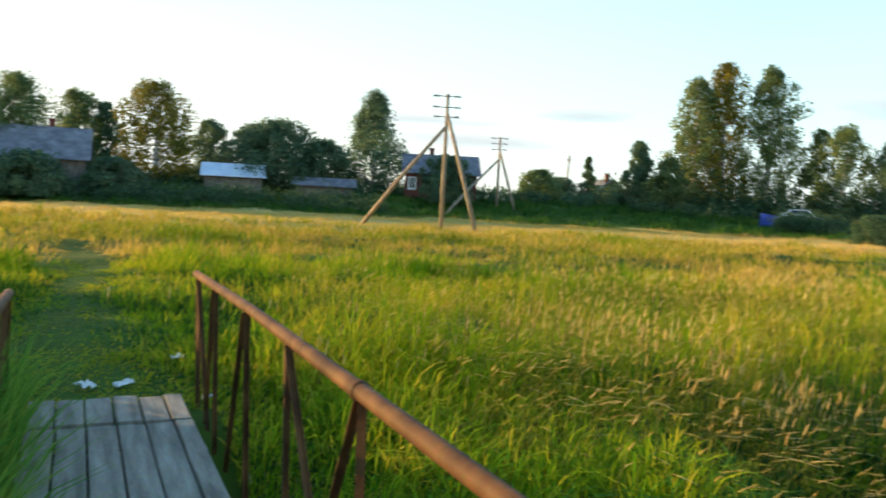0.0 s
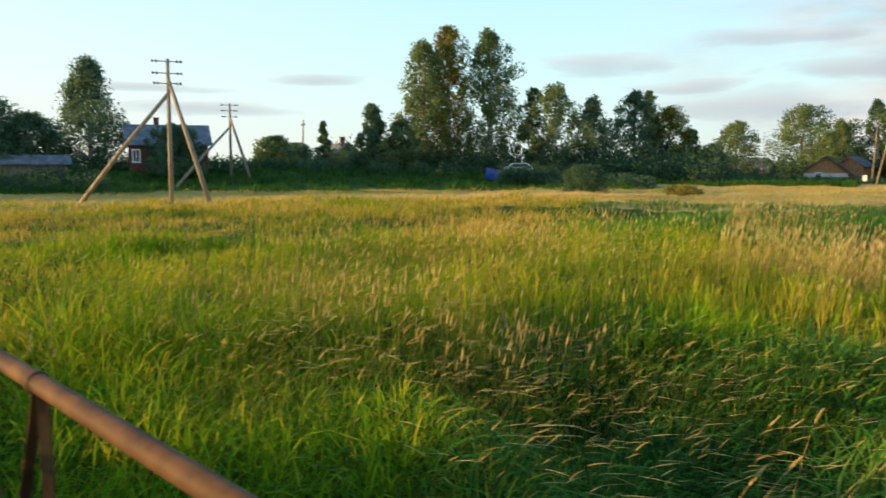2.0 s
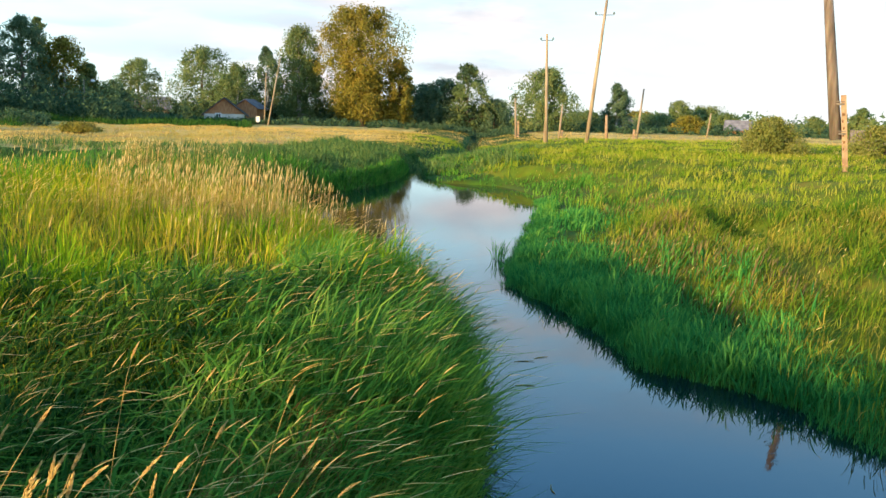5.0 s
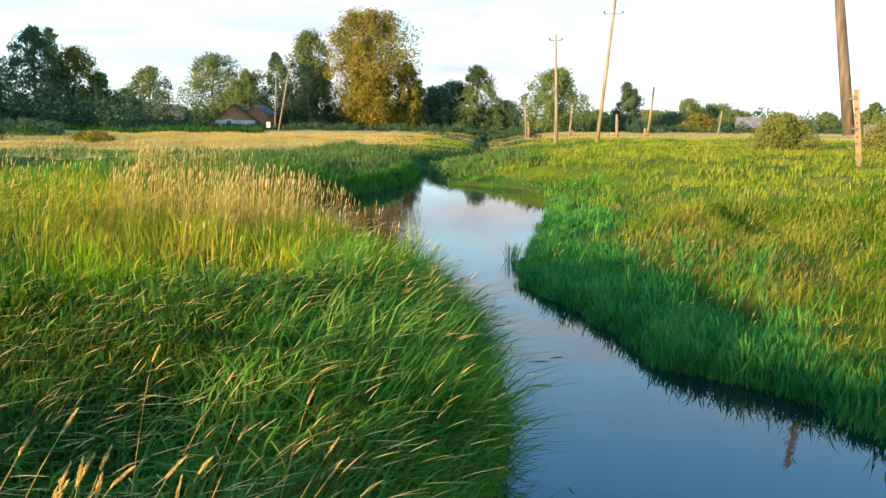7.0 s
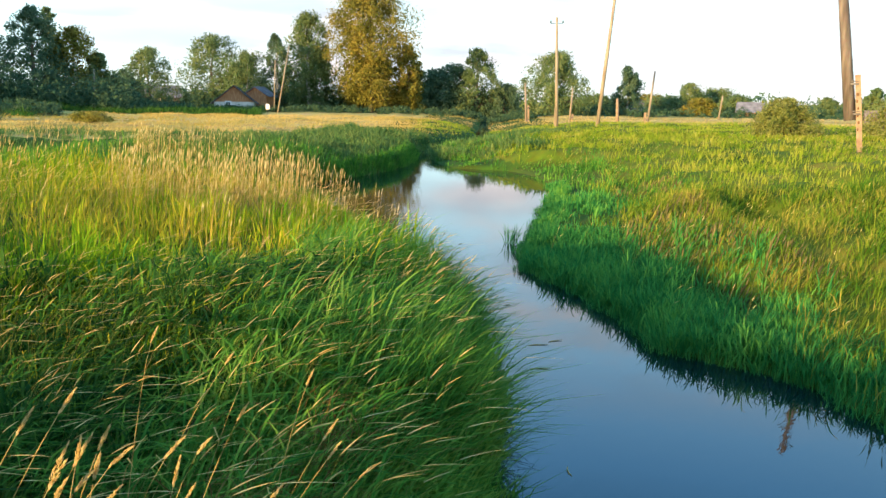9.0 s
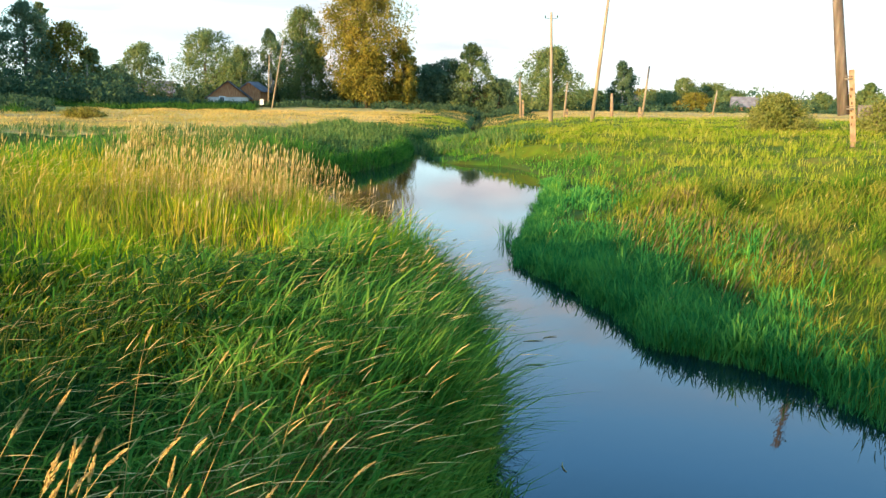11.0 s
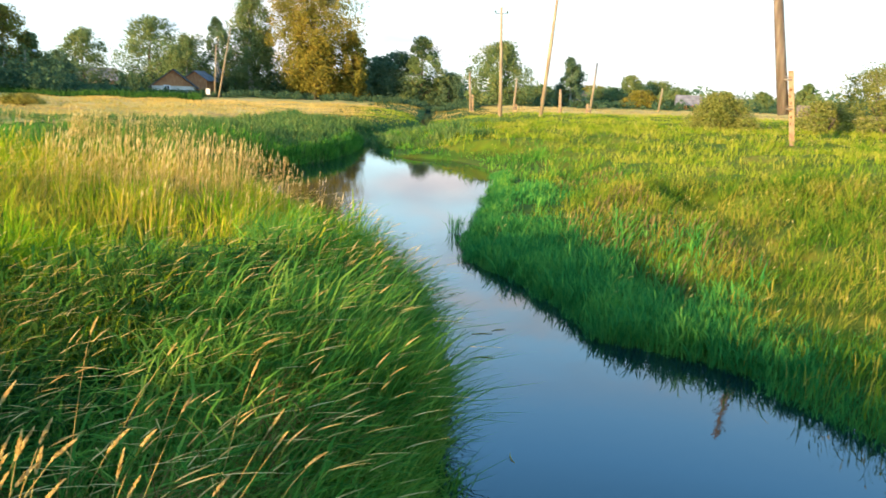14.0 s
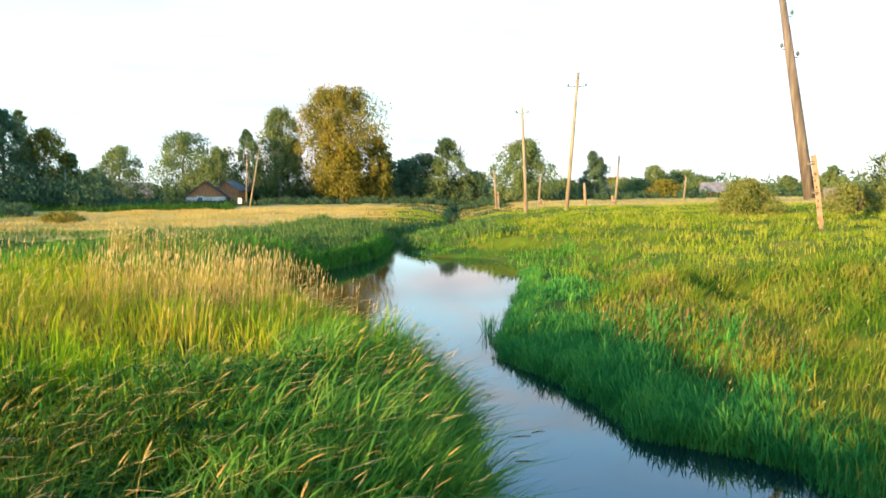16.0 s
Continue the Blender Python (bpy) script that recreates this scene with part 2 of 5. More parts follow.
M_ROOF_GREY = material("slate_sheets", [(0.10, 0.10, 0.115), (0.17, 0.17, 0.19), (0.25, 0.25, 0.27)], 1.2, 0.7, 0.3, fine=0.4)
M_ROOF_DARK = material("dark_slate_sheets", [(0.05, 0.05, 0.055), (0.085, 0.083, 0.088), (0.13, 0.125, 0.13)], 1.5, 0.8, 0.3, fine=0.4)
M_ROOF_LIGHT = material("pale_tin_roof", [(0.45, 0.55, 0.66), (0.60, 0.68, 0.78), (0.72, 0.78, 0.84)], 0.8, 0.35, 0.1, 0.2)
M_WALL_RED = material("dark_red_boards", [(0.10, 0.03, 0.025), (0.17, 0.055, 0.04), (0.24, 0.09, 0.06)], 1.5, 0.8, 0.3, stretch=(1, 1, 6))
M_WALL_BRICK = material("orange_gable_boards", [(0.28, 0.12, 0.05), (0.42, 0.19, 0.08), (0.52, 0.28, 0.14)], 1.5, 0.8, 0.3, stretch=(5, 5, 1))
M_WALL_WOOD = material("grey_board_walls", [(0.10, 0.08, 0.065), (0.18, 0.15, 0.12), (0.26, 0.22, 0.18)], 1.5, 0.85, 0.3, stretch=(5, 5, 1))
M_WALL_PALE = material("pale_plaster", [(0.50, 0.47, 0.42), (0.62, 0.58, 0.52), (0.72, 0.68, 0.62)], 1.5, 0.85, 0.2)
M_WALL_BLUE = material("blue_painted_wall", [(0.05, 0.09, 0.22), (0.08, 0.13, 0.30), (0.12, 0.18, 0.36)], 1.5, 0.7, 0.1)
M_WHITE = material("white_paint", [(0.62, 0.62, 0.60), (0.80, 0.80, 0.78)], 3.0, 0.5)
M_TARP = material("blue_tarpaulin", [(0.012, 0.03, 0.18), (0.02, 0.05, 0.28), (0.04, 0.08, 0.38)], 1.2, 0.45, 0.4)
M_RUBBER = material("tyre_rubber", [(0.015, 0.015, 0.015), (0.03, 0.03, 0.03)], 5.0, 0.8)
M_GLASS = material("dark_window_glass", [(0.02, 0.025, 0.03), (0.05, 0.06, 0.07)], 0.8, 0.08, spec=0.6)


def water_material():
    m = bpy.data.materials.new("still_river_water")
    m.use_nodes = True
    n, l = m.node_tree.nodes, m.node_tree.links
    bs = n["Principled BSDF"]
    bs.inputs["Base Color"].default_value = (0.002, 0.011, 0.015, 1)
    bs.inputs["Specular Tint"].default_value = (0.66, 0.87, 1.0, 1)
    bs.inputs["Roughness"].default_value, bs.inputs["IOR"].default_value = 0.015, 1.62
    co, mp, no, bu = n.new("ShaderNodeTexCoord"), n.new("ShaderNodeMapping"), n.new("ShaderNodeTexNoise"), n.new("ShaderNodeBump")
    mp.inputs["Rotation"].default_value, mp.inputs["Scale"].default_value = (0, 0, radians(-24)), (0.6, 1.6, 1)
    no.inputs["Scale"].default_value, no.inputs["Detail"].default_value = 5.0, 4.0
    bu.inputs["Strength"].default_value, bu.inputs["Distance"].default_value = 0.03, 0.03
    l.new(co.outputs["Object"], mp.inputs[0])
    l.new(mp.outputs[0], no.inputs["Vector"])
    l.new(no.outputs["Fac"], bu.inputs["Height"])
    l.new(bu.outputs[0], bs.inputs["Normal"])
    return m


M_WATER = water_material()


# ---- mesh helpers ----
class Shape:
    """Collects boxes, tubes and faces for one mesh."""

    def __init__(self):
        self.v, self.f = [], []

    def add(self, verts, faces):
        o = len(self.v)
        self.v += [tuple(p) for p in verts]
        self.f += [tuple(i + o for i in q) for q in faces]
        return self

    def box(self, centre, size, m=None, taper=1.0):
        x, y, z = (a / 2 for a in size)
        p = [Vector((sx * x * k, sy * y * k, sz * z)) for sz, k in ((-1, 1.0), (1, taper)) for sx, sy in ((-1, -1), (1, -1), (1, 1), (-1, 1))]
        p = [(m @ q if m else q) + Vector(centre) for q in p]
        return self.add(p, [(3, 2, 1, 0), (4, 5, 6, 7), (0, 1, 5, 4), (1, 2, 6, 5), (2, 3, 7, 6), (3, 0, 4, 7)])

    def tube(self, points, radii, sides=8):
        pts = [Vector(p) for p in points]
        rings = []
        for i, p in enumerate(pts):
            d = (pts[min(i + 1, len(pts) - 1)] - pts[max(i - 1, 0)]).normalized()
            a = d.orthogonal().normalized() if abs(d.z) < 0.9 else d.cross(Vector((0, 1, 0))).normalized()
            b = d.cross(a)
            r = radii[i] if isinstance(radii, (list, tuple)) else radii
            rings.append([p + (a * math.cos(2 * math.pi * k / sides) + b * math.sin(2 * math.pi * k / sides)) * r for k in range(sides)])
        verts = [q for ring in rings for q in ring]
        faces = [(i * sides + k, i * sides + (k + 1) % sides, (i + 1) * sides + (k + 1) % sides, (i + 1) * sides + k) for i in range(len(pts) - 1) for k in range(sides)]
        faces += [tuple(range(sides - 1, -1, -1)), tuple((len(pts) - 1) * sides + k for k in range(sides))]
        return self.add(verts, faces)

    def beam(self, a, b, w, h, roll=0.0):
        """A bar with a w x h section from a to b."""
        a, b = Vector(a), Vector(b)
        d = b - a
        m = d.to_track_quat("Z", "Y").to_matrix() @ Matrix.Rotation(roll, 3, "Z")
        return self.box((a + b) / 2, (w, h, d.length), m)

    def mesh(self, name, mat, smooth=False):
        me = bpy.data.meshes.new(name)
        me.from_pydata(self.v, [], self.f)
        me.materials.append(mat)
        if smooth:
            me.polygons.foreach_set("use_smooth", [True] * len(me.polygons))
        me.update()
        return me


def part(name, shape, mat, parent=None, label="", smooth=False):
    ob = new(name, shape.mesh(name, mat, smooth))
    if parent:
        ob.parent = parent
    return tagged(ob, label)


def thing(name, label, category, x=0, y=0, z=0, turn=0, group=""):
    ob = new(name)
    ob.empty_display_size = 0.2
    ob.matrix_world = pose(x, y, z, 0, 0, turn)
    return tagged(ob, label, category, group)


def tri_mesh(name, verts, tris, mat):
    """A mesh from arrays of vertices and triangles."""
    me = bpy.data.meshes.new(name)
    verts, tris = np.asarray(verts, np.float32), np.asarray(tris, np.int32)
    me.vertices.add(len(verts))
    me.vertices.foreach_set("co", verts.ravel())
    me.loops.add(tris.size)
    me.loops.foreach_set("vertex_index", tris.ravel())
    me.polygons.add(len(tris))
    me.polygons.foreach_set("loop_start", np.arange(0, tris.size, 3, dtype=np.int32))
    me.materials.append(mat)
    me.update(calc_edges=True)
    me.validate()
    return me


# ---- the lie of the land: n runs down the river from the bridge, s along the bridge ----
AX_N, AX_S = np.array([0.912, 0.410]), np.array([-0.410, 0.912])
WATER = -1.0
LEFT_N = [-300, -20, -6, 0, 5, 6.6, 7.4, 8.3, 9.7, 11, 12.7, 15.8, 19, 22, 25, 27.5, 29.6, 31.4, 33.9, 36.4, 41, 46, 52, 60, 70, 120, 400]
LEFT_S = [-2.5, -1.5, -0.3, 0.05, 0.20, 0.27, 0.38, 0.35, 0.70, 1.24, 2.0, 3.15, 4.8, 6.6, 8.0, 8.5, 8.0, 7.3, 6.8, 6.6, 6.9, 7.9, 7.2, 5.5, 7, 11, 11]
RIGHT_N = [-300, -20, -6, 0, 6.1, 7.3, 8.2, 9.15, 9.7, 10.0, 10.3, 11.4, 12.24, 13.2, 14.1, 14.75, 15.75, 17.5, 19.2, 22, 26, 27.6, 30.4, 33.2, 35, 35.6, 35.9, 37.4, 41.9, 46, 52, 60, 70, 120, 400]
RIGHT_S = [-8, -6, -5.3, -4.7, -4.1, -3.8, -3.42, -3.12, -2.6, -2.1, -1.55, -1.35, -1.05, -0.58, -0.2, 0.2, 0.38, 0.3, 0.25, 0.1, -0.02, -0.15, 0.1, 0.7, 1.7, 3.0, 4.2, 5.1, 6.3, 7.1, 6.3, 4.6, 6.1, 10.2, 10.2]


def to_xy(n, s):
    return n * AX_N[0] + s * AX_S[0], n * AX_N[1] + s * AX_S[1]


def to_ns(x, y):
    return x * AX_N[0] + y * AX_N[1], x * AX_S[0] + y * AX_S[1]


def smooth(a, b, v):
    t = np.clip((v - a) / (b - a), 0, 1)
    return t * t * (3 - 2 * t)


def banks(n, s):
    """Metres from the water's edge: on the near-left bank, on the right bank (both negative in the water)."""
    wob = 0.05 * np.sin(n * 2.3) + 0.04 * np.sin(n * 5.1 + 1)
    return s - np.interp(n, LEFT_N, LEFT_S) + wob, np.interp(n, RIGHT_N, RIGHT_S) - s + wob


# shallow meadow hollows dug for shade: x, y, half length, half width, turn, depth
HOLLOWS = [(18.5, 31.0, 6.5, 2.6, -28, 0.55), (4.0, 16.0, 2.0, 1.2, -20, 0.45), (0.3, 21.5, 1.8, 1.1, 0, 0.40), (4.7, 8.6, 1.2, 0.75, -30, 0.50), (-6.0, 43.0, 7.0, 2.8, 4, 0.5), (3.0, 27.0, 5.5, 1.6, -14, 0.35), (3.5, 4.9, 2.1, 1.3, 55, 0.48), (3.4, 7.2, 2.0, 0.95, 62, 0.55),
           (18.6, 3.4, 1.9, 0.8, 20, 0.40), (13.9, 1.3, 1.3, 0.6, 30, 0.35), (25.8, 3.0, 3.5, 0.9, 15, 0.40), (12.3, 2.6, 1.4, 0.5, 24, 0.25), (24.5, 8.0, 3.0, 0.8, 20, 0.3)]


def hollow(x, y):
    """Depth of the hollows at a place."""
    d = np.zeros(np.shape(x))
    for hx, hy, a, b, turn, deep in HOLLOWS:
        c, s = math.cos(radians(turn)), math.sin(radians(turn))
        u, v = ((x - hx) * c + (y - hy) * s) / a, ((y - hy) * c - (x - hx) * s) / b
        d = d + deep * np.exp(-(u * u + v * v) ** 2)
    return d


def height(x, y):
    x, y = np.asarray(x, float), np.asarray(y, float)
    n, s = to_ns(x, y)
    dl, dr = banks(n, s)
    left = WATER - 0.02 + 0.30 * (1 - np.exp(-np.maximum(dl, 0) / 0.14)) + 0.72 * (1 - np.exp(-np.maximum(dl, 0) / 1.7)) + 0.15 * smooth(4, 20, dl)
    right = WATER - 0.02 + 0.20 * (1 - np.exp(-np.maximum(dr, 0) / 0.5)) + 0.48 * smooth(1.6, 4.2, dr) + 0.47 * smooth(3.0, 12, dr) + 0.15 * smooth(15, 40, dr)
    bed = WATER - 0.5 * (1 - np.exp(np.minimum(np.maximum(dl, dr), 0) / 0.6)) - 0.02
    z = np.where(dl > 0, left, np.where(dr > 0, right, bed))
    land = smooth(0.2, 3, np.maximum(dl, dr))
    roll = 0.10 * np.sin(x * 0.31 + 1.3 * np.sin(y * 0.11)) * np.sin(y * 0.27 + 0.7) + 0.11 * np.sin(x * 0.83 + 2) * np.sin(y * 0.71) + 0.07 * np.sin(x * 1.9 + 0.8 * y) * np.sin(y * 1.7 - 0.5 * x + 1)
    z = z + land * roll - hollow(x, y)
    # the path and the earth ramp at the bridge's end
    ramp = np.exp(-((n - 0.25) / 1.5) ** 2) * smooth(4.6, 6.4, s) * (1 - smooth(10, 22, s))
    z = z * (1 - ramp) + 0.40 * ramp
    # houses stand on a low rise beyond the field
    r, az = np.hypot(x, y), np.degrees(np.arctan2(x, y))
    rise = smooth(70, 92, r) * np.interp(az, [-180, -90, -35, 8, 22, 31, 37, 60, 75, 120, 180], [0.5, 1.5, 2.2, 2.0, 1.2, 0.6, 0.0, -0.1, -0.3, 0, 0.5])
    return z + rise


def axis(fine0, fine1, step, far):
    out = [np.arange(fine0, fine1 + 1e-6, step)]
    a, b, k = [], [], step
    p, q = fine0, fine1
    while q < far:
        k *= 1.13
        q += k
        p -= k
        b.append(q)
        a.append(p)
    return np.concatenate([a[::-1], out[0], b])


def build_ground():
    gn, gs = axis(-6, 46, 0.4, 2500), axis(-14, 16, 0.22, 2500)
    nn, ss = np.meshgrid(gn, gs, indexing="ij")
    x, y = to_xy(nn, ss)
    z = height(x, y)
    verts = np.stack([x, y, z], -1).reshape(-1, 3)
    i = np.arange(len(gn) * len(gs)).reshape(len(gn), len(gs))
    a, b, c, d = i[:-1, :-1].ravel(), i[1:, :-1].ravel(), i[1:, 1:].ravel(), i[:-1, 1:].ravel()
    tris = np.concatenate([np.stack([a, b, c], -1), np.stack([a, c, d], -1)])
    me = tri_mesh("ground", verts, tris, M_GROUND)
    me.polygons.foreach_set("use_smooth", [True] * len(me.polygons))
    me.materials.append(M_THATCH)
    me.materials.append(M_TURF)
    mid = verts[tris].mean(1)
    r, dist = np.hypot(mid[:, 0], mid[:, 1]), np.maximum(*banks(*to_ns(mid[:, 0], mid[:, 1])))
    straw = ((r > 40) & (r < np.where(mid[:, 0] < 0.6 * mid[:, 1], 72, np.where(mid[:, 0] < mid[:, 1], 90, 125))) & (dist > 7) & ((r > 74) | (mid[:, 0] < 1.5 * mid[:, 1])))
    turf = (banks(*to_ns(mid[:, 0], mid[:, 1]))[1] > 2.4) & (mid[:, 0] > 5) & (r < 80)
    me.polygons.foreach_set("material_index", np.where(straw, 1, np.where(turf, 2, 0)).astype(np.int32))
    tagged(new("ground", me), "uneven meadow ground with river banks and a worn path", "ground", kind="structure")


build_ground()
sh = Shape()
wx = [to_xy(a, b) for a, b in ((-300, -40), (130, -40), (130, 40), (-300, 40))]
sh.add([(x, y, WATER) for x, y in wx], [(0, 1, 2, 3)])
tagged(part("water", sh, M_WATER), "still dark river water mirroring the evening sky", "river", kind="structure")


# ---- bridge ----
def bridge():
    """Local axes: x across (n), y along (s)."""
    turn = math.degrees(math.atan2(AX_N[1], AX_N[0]))
    b = thing("footbridge", "narrow plank footbridge with rusty steel pipe rails over the river", "bridge", 0, 0, 0, turn)
    rnd = random.Random(4)
    edges = [-0.24, -0.055, 0.125, 0.31, 0.49, 0.665, 0.80]
    for lo, hi, y0, y1, lift in [(a, c, -9.0, 5.62, 0.0) for a, c in zip(edges, edges[1:])] + [(a - 0.01, c - 0.01, 5.63, 6.32, 0.012) for a, c in zip(edges, edges[1:])]:
        cuts = [y0, y1] if y1 - y0 < 2 else [y0, -4.6 + rnd.uniform(-0.3, 0.3), 0.3 + rnd.uniform(-0.4, 0.4), y1]
        for p, q in zip(cuts, cuts[1:]):
            w, dz = hi - lo - rnd.uniform(0.010, 0.020), lift + rnd.uniform(-0.006, 0.006)
            sh, e = Shape(), rnd.uniform(-0.05, 0.05) if y1 > 6 else 0
            c = 0.006
            x0, x1, z0, z1 = (lo + hi - w) / 2, (lo + hi + w) / 2, 0.455 + dz, 0.50 + dz
            prof = [(x0, z0), (x1, z0), (x1, z1 - c), (x1 - c, z1), (x0 + c, z1), (x0, z1 - c)]
            va = [(x, p + 0.004, z) for x, z in prof] + [(x, q + e - 0.004, z + rnd.uniform(-0.004, 0.004)) for x, z in prof]
            k = len(prof)
            sh.add(va, [tuple(range(k)), tuple(range(2 * k - 1, k - 1, -1))] + [(i, i + k, (i + 1) % k + k, (i + 1) % k) for i in range(k)])
            part("plank", sh, M_PLANK, b)
    for y in np.arange(-8.6, 6.4, 1.25):
        part("crossbeam", Shape().box((0.28, y, 0.40), (1.08, 0.11, 0.10)), M_PLANK, b, "rough timber crossbeam")
    for x in (-0.12, 0.68):
        part("girder", Shape().box((x, -1.4, 0.27), (0.10, 15.6, 0.16)), M_RUST, b, "rusty steel girder")
    for y in (-7.4, -5.0, 0.4, 5.4):
        for x in (-0.12, 0.68):
            part("pile", Shape().tube([(x, y, -1.9), (x, y, 0.19)], 0.09, 10), M_POLE_DARK, b, "dark timber pile")
    right = [(6.60, -0.5), (5.76, 0.5), (4.60, 0.72), (3.62, -0.80), (2.52, 0.80), (0.9, -0.8), (-0.9, 0.8), (-2.7, -0.8), (-4.5, 0.8), (-6.3, -0.8), (-8.2, 0.7)]
    left = [(5.4, -0.5), (3.9, -0.8), (2.1, 0.8), (0.3, -0.8), (-1.5, 0.8), (-3.3, -0.8), (-5.1, 0.8), (-6.9, -0.8), (-8.6, 0.7)]
    for x, y_end, posts, joint in ((0.925, 6.72, right, 2.52), (-0.33, 5.5, left, 2.1)):
        rail = part("handrail", Shape().tube([(x, -8.8, 1.43), (x + 0.008, -4, 1.425), (x - 0.01, 0, 1.44), (x - 0.01, 2.5, 1.437), (x + 0.012, 4.5, 1.42), (x + 0.005, y_end, 1.385)], 0.031, 16), M_RUST, b, "rusty steel pipe handrail", True)
        part("pipe_joint", Shape().tube([(x - 0.01, joint - 0.02, 1.437), (x - 0.01, joint - 0.012, 1.437), (x - 0.01, joint + 0.012, 1.437), (x - 0.01, joint + 0.02, 1.437)], [0.032, 0.037, 0.037, 0.032], 14), M_RUST, rail, "welded ring round the pipe", True)
        for y, reach in posts:
            top = 1.41 - max(0, y - 2.5) * 0.010
            out = 0.04 if x > 0 else -0.04
            lean = rnd.uniform(-0.03, 0.03)
            po = Shape()
            po.beam((x, y, top), (x + out * 0.6, y + lean, 0.20), 0.034, 0.005)
            po.beam((x + 0.015, y + 0.015, top), (x + out * 0.6 + 0.015, y + lean + 0.015, 0.20), 0.005, 0.034)
            part("post", po, M_RUST, b, "rusty angle-iron post")
            br = Shape()
            br.beam((x, y + 0.04 * np.sign(reach), top - 0.01), (x + out, y + reach, 0.22), 0.032, 0.005)
            br.beam((x + 0.014, y + 0.04 * np.sign(reach), top - 0.01), (x + out + 0.014, y + reach, 0.22), 0.005, 0.03)
            part("brace", br, M_RUST, b, "slanting angle-iron brace")
    return b


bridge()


# ---- power poles ----
def insulator(sh, x, y, z, way=(0, 0, 1), k=1.0):
    w = Vector(way)
    p = Vector((x, y, z))
    sh.tube([p, p + w * 0.03 * k, p + w * 0.05 * k, p + w * 0.09 * k, p + w * 0.11 * k, p + w * 0.16 * k], [0.02 * k, 0.03 * k, 0.065 * k, 0.06 * k, 0.045 * k, 0.03 * k], 8)


def braced_pole(x, y, top, struts, turn, bars, label):
    """A main pole with two slanting legs; struts: foot x, y and the height at which each meets the pole."""
    z = float(height(x, y))
    p = thing("power_pole", label, "power pole", x, y, z, 0, "braced power poles")
    part("mast", Shape().tube([(0, 0, -0.3), (0.02, 0, (top - z) * 0.5), (0.05, 0, top - z)], [0.15, 0.13, 0.10], 10), M_POLE, p, "bare weathered wooden mast", True)
    for fx, fy, meet in struts:
        fz = float(height(fx, fy)) - z
        part("leg", Shape().tube([(fx - x, fy - y, fz - 0.2), ((fx - x) * 0.5, (fy - y) * 0.5, fz * 0.5 + (meet - z) * 0.5), (0.03, 0, meet - z)], [0.15, 0.135, 0.11], 10), M_POLE, p, "slanting wooden leg", True)
    c, s = math.cos(radians(turn)), math.sin(radians(turn))
    for h, half in bars:
        cb = part("crossarm", Shape().beam((-c * half, -s * half, h - z), (c * half, s * half, h - z), 0.06, 0.05), M_IRON, p, "dark iron crossarm")
        for k in (-1, -0.72, 0.72, 1):
            ins = Shape()
            insulator(ins, c * half * k, s * half * k, h - z - 0.09, (0, 0, 1), 1.15)
            part("insulator", ins, M_PORCELAIN, cb)
    return p


braced_pole(0.0, 52.0, 8.75, [(-5.43, 53.7, 6.7), (2.2, 50.0, 7.6)], 6, [(8.6, 0.82), (7.9, 0.82), (7.3, 0.76)], "wooden power pole braced by two slanting legs with three crossarms")
braced_pole(5.6, 83.8, 8.7, [(0.14, 76.0, 6.4), (7.3, 81.7, 7.4)], 6, [(8.55, 0.8), (8.0, 0.74), (7.4, 0.7)], "distant wooden power pole on slanting legs in the meadow")


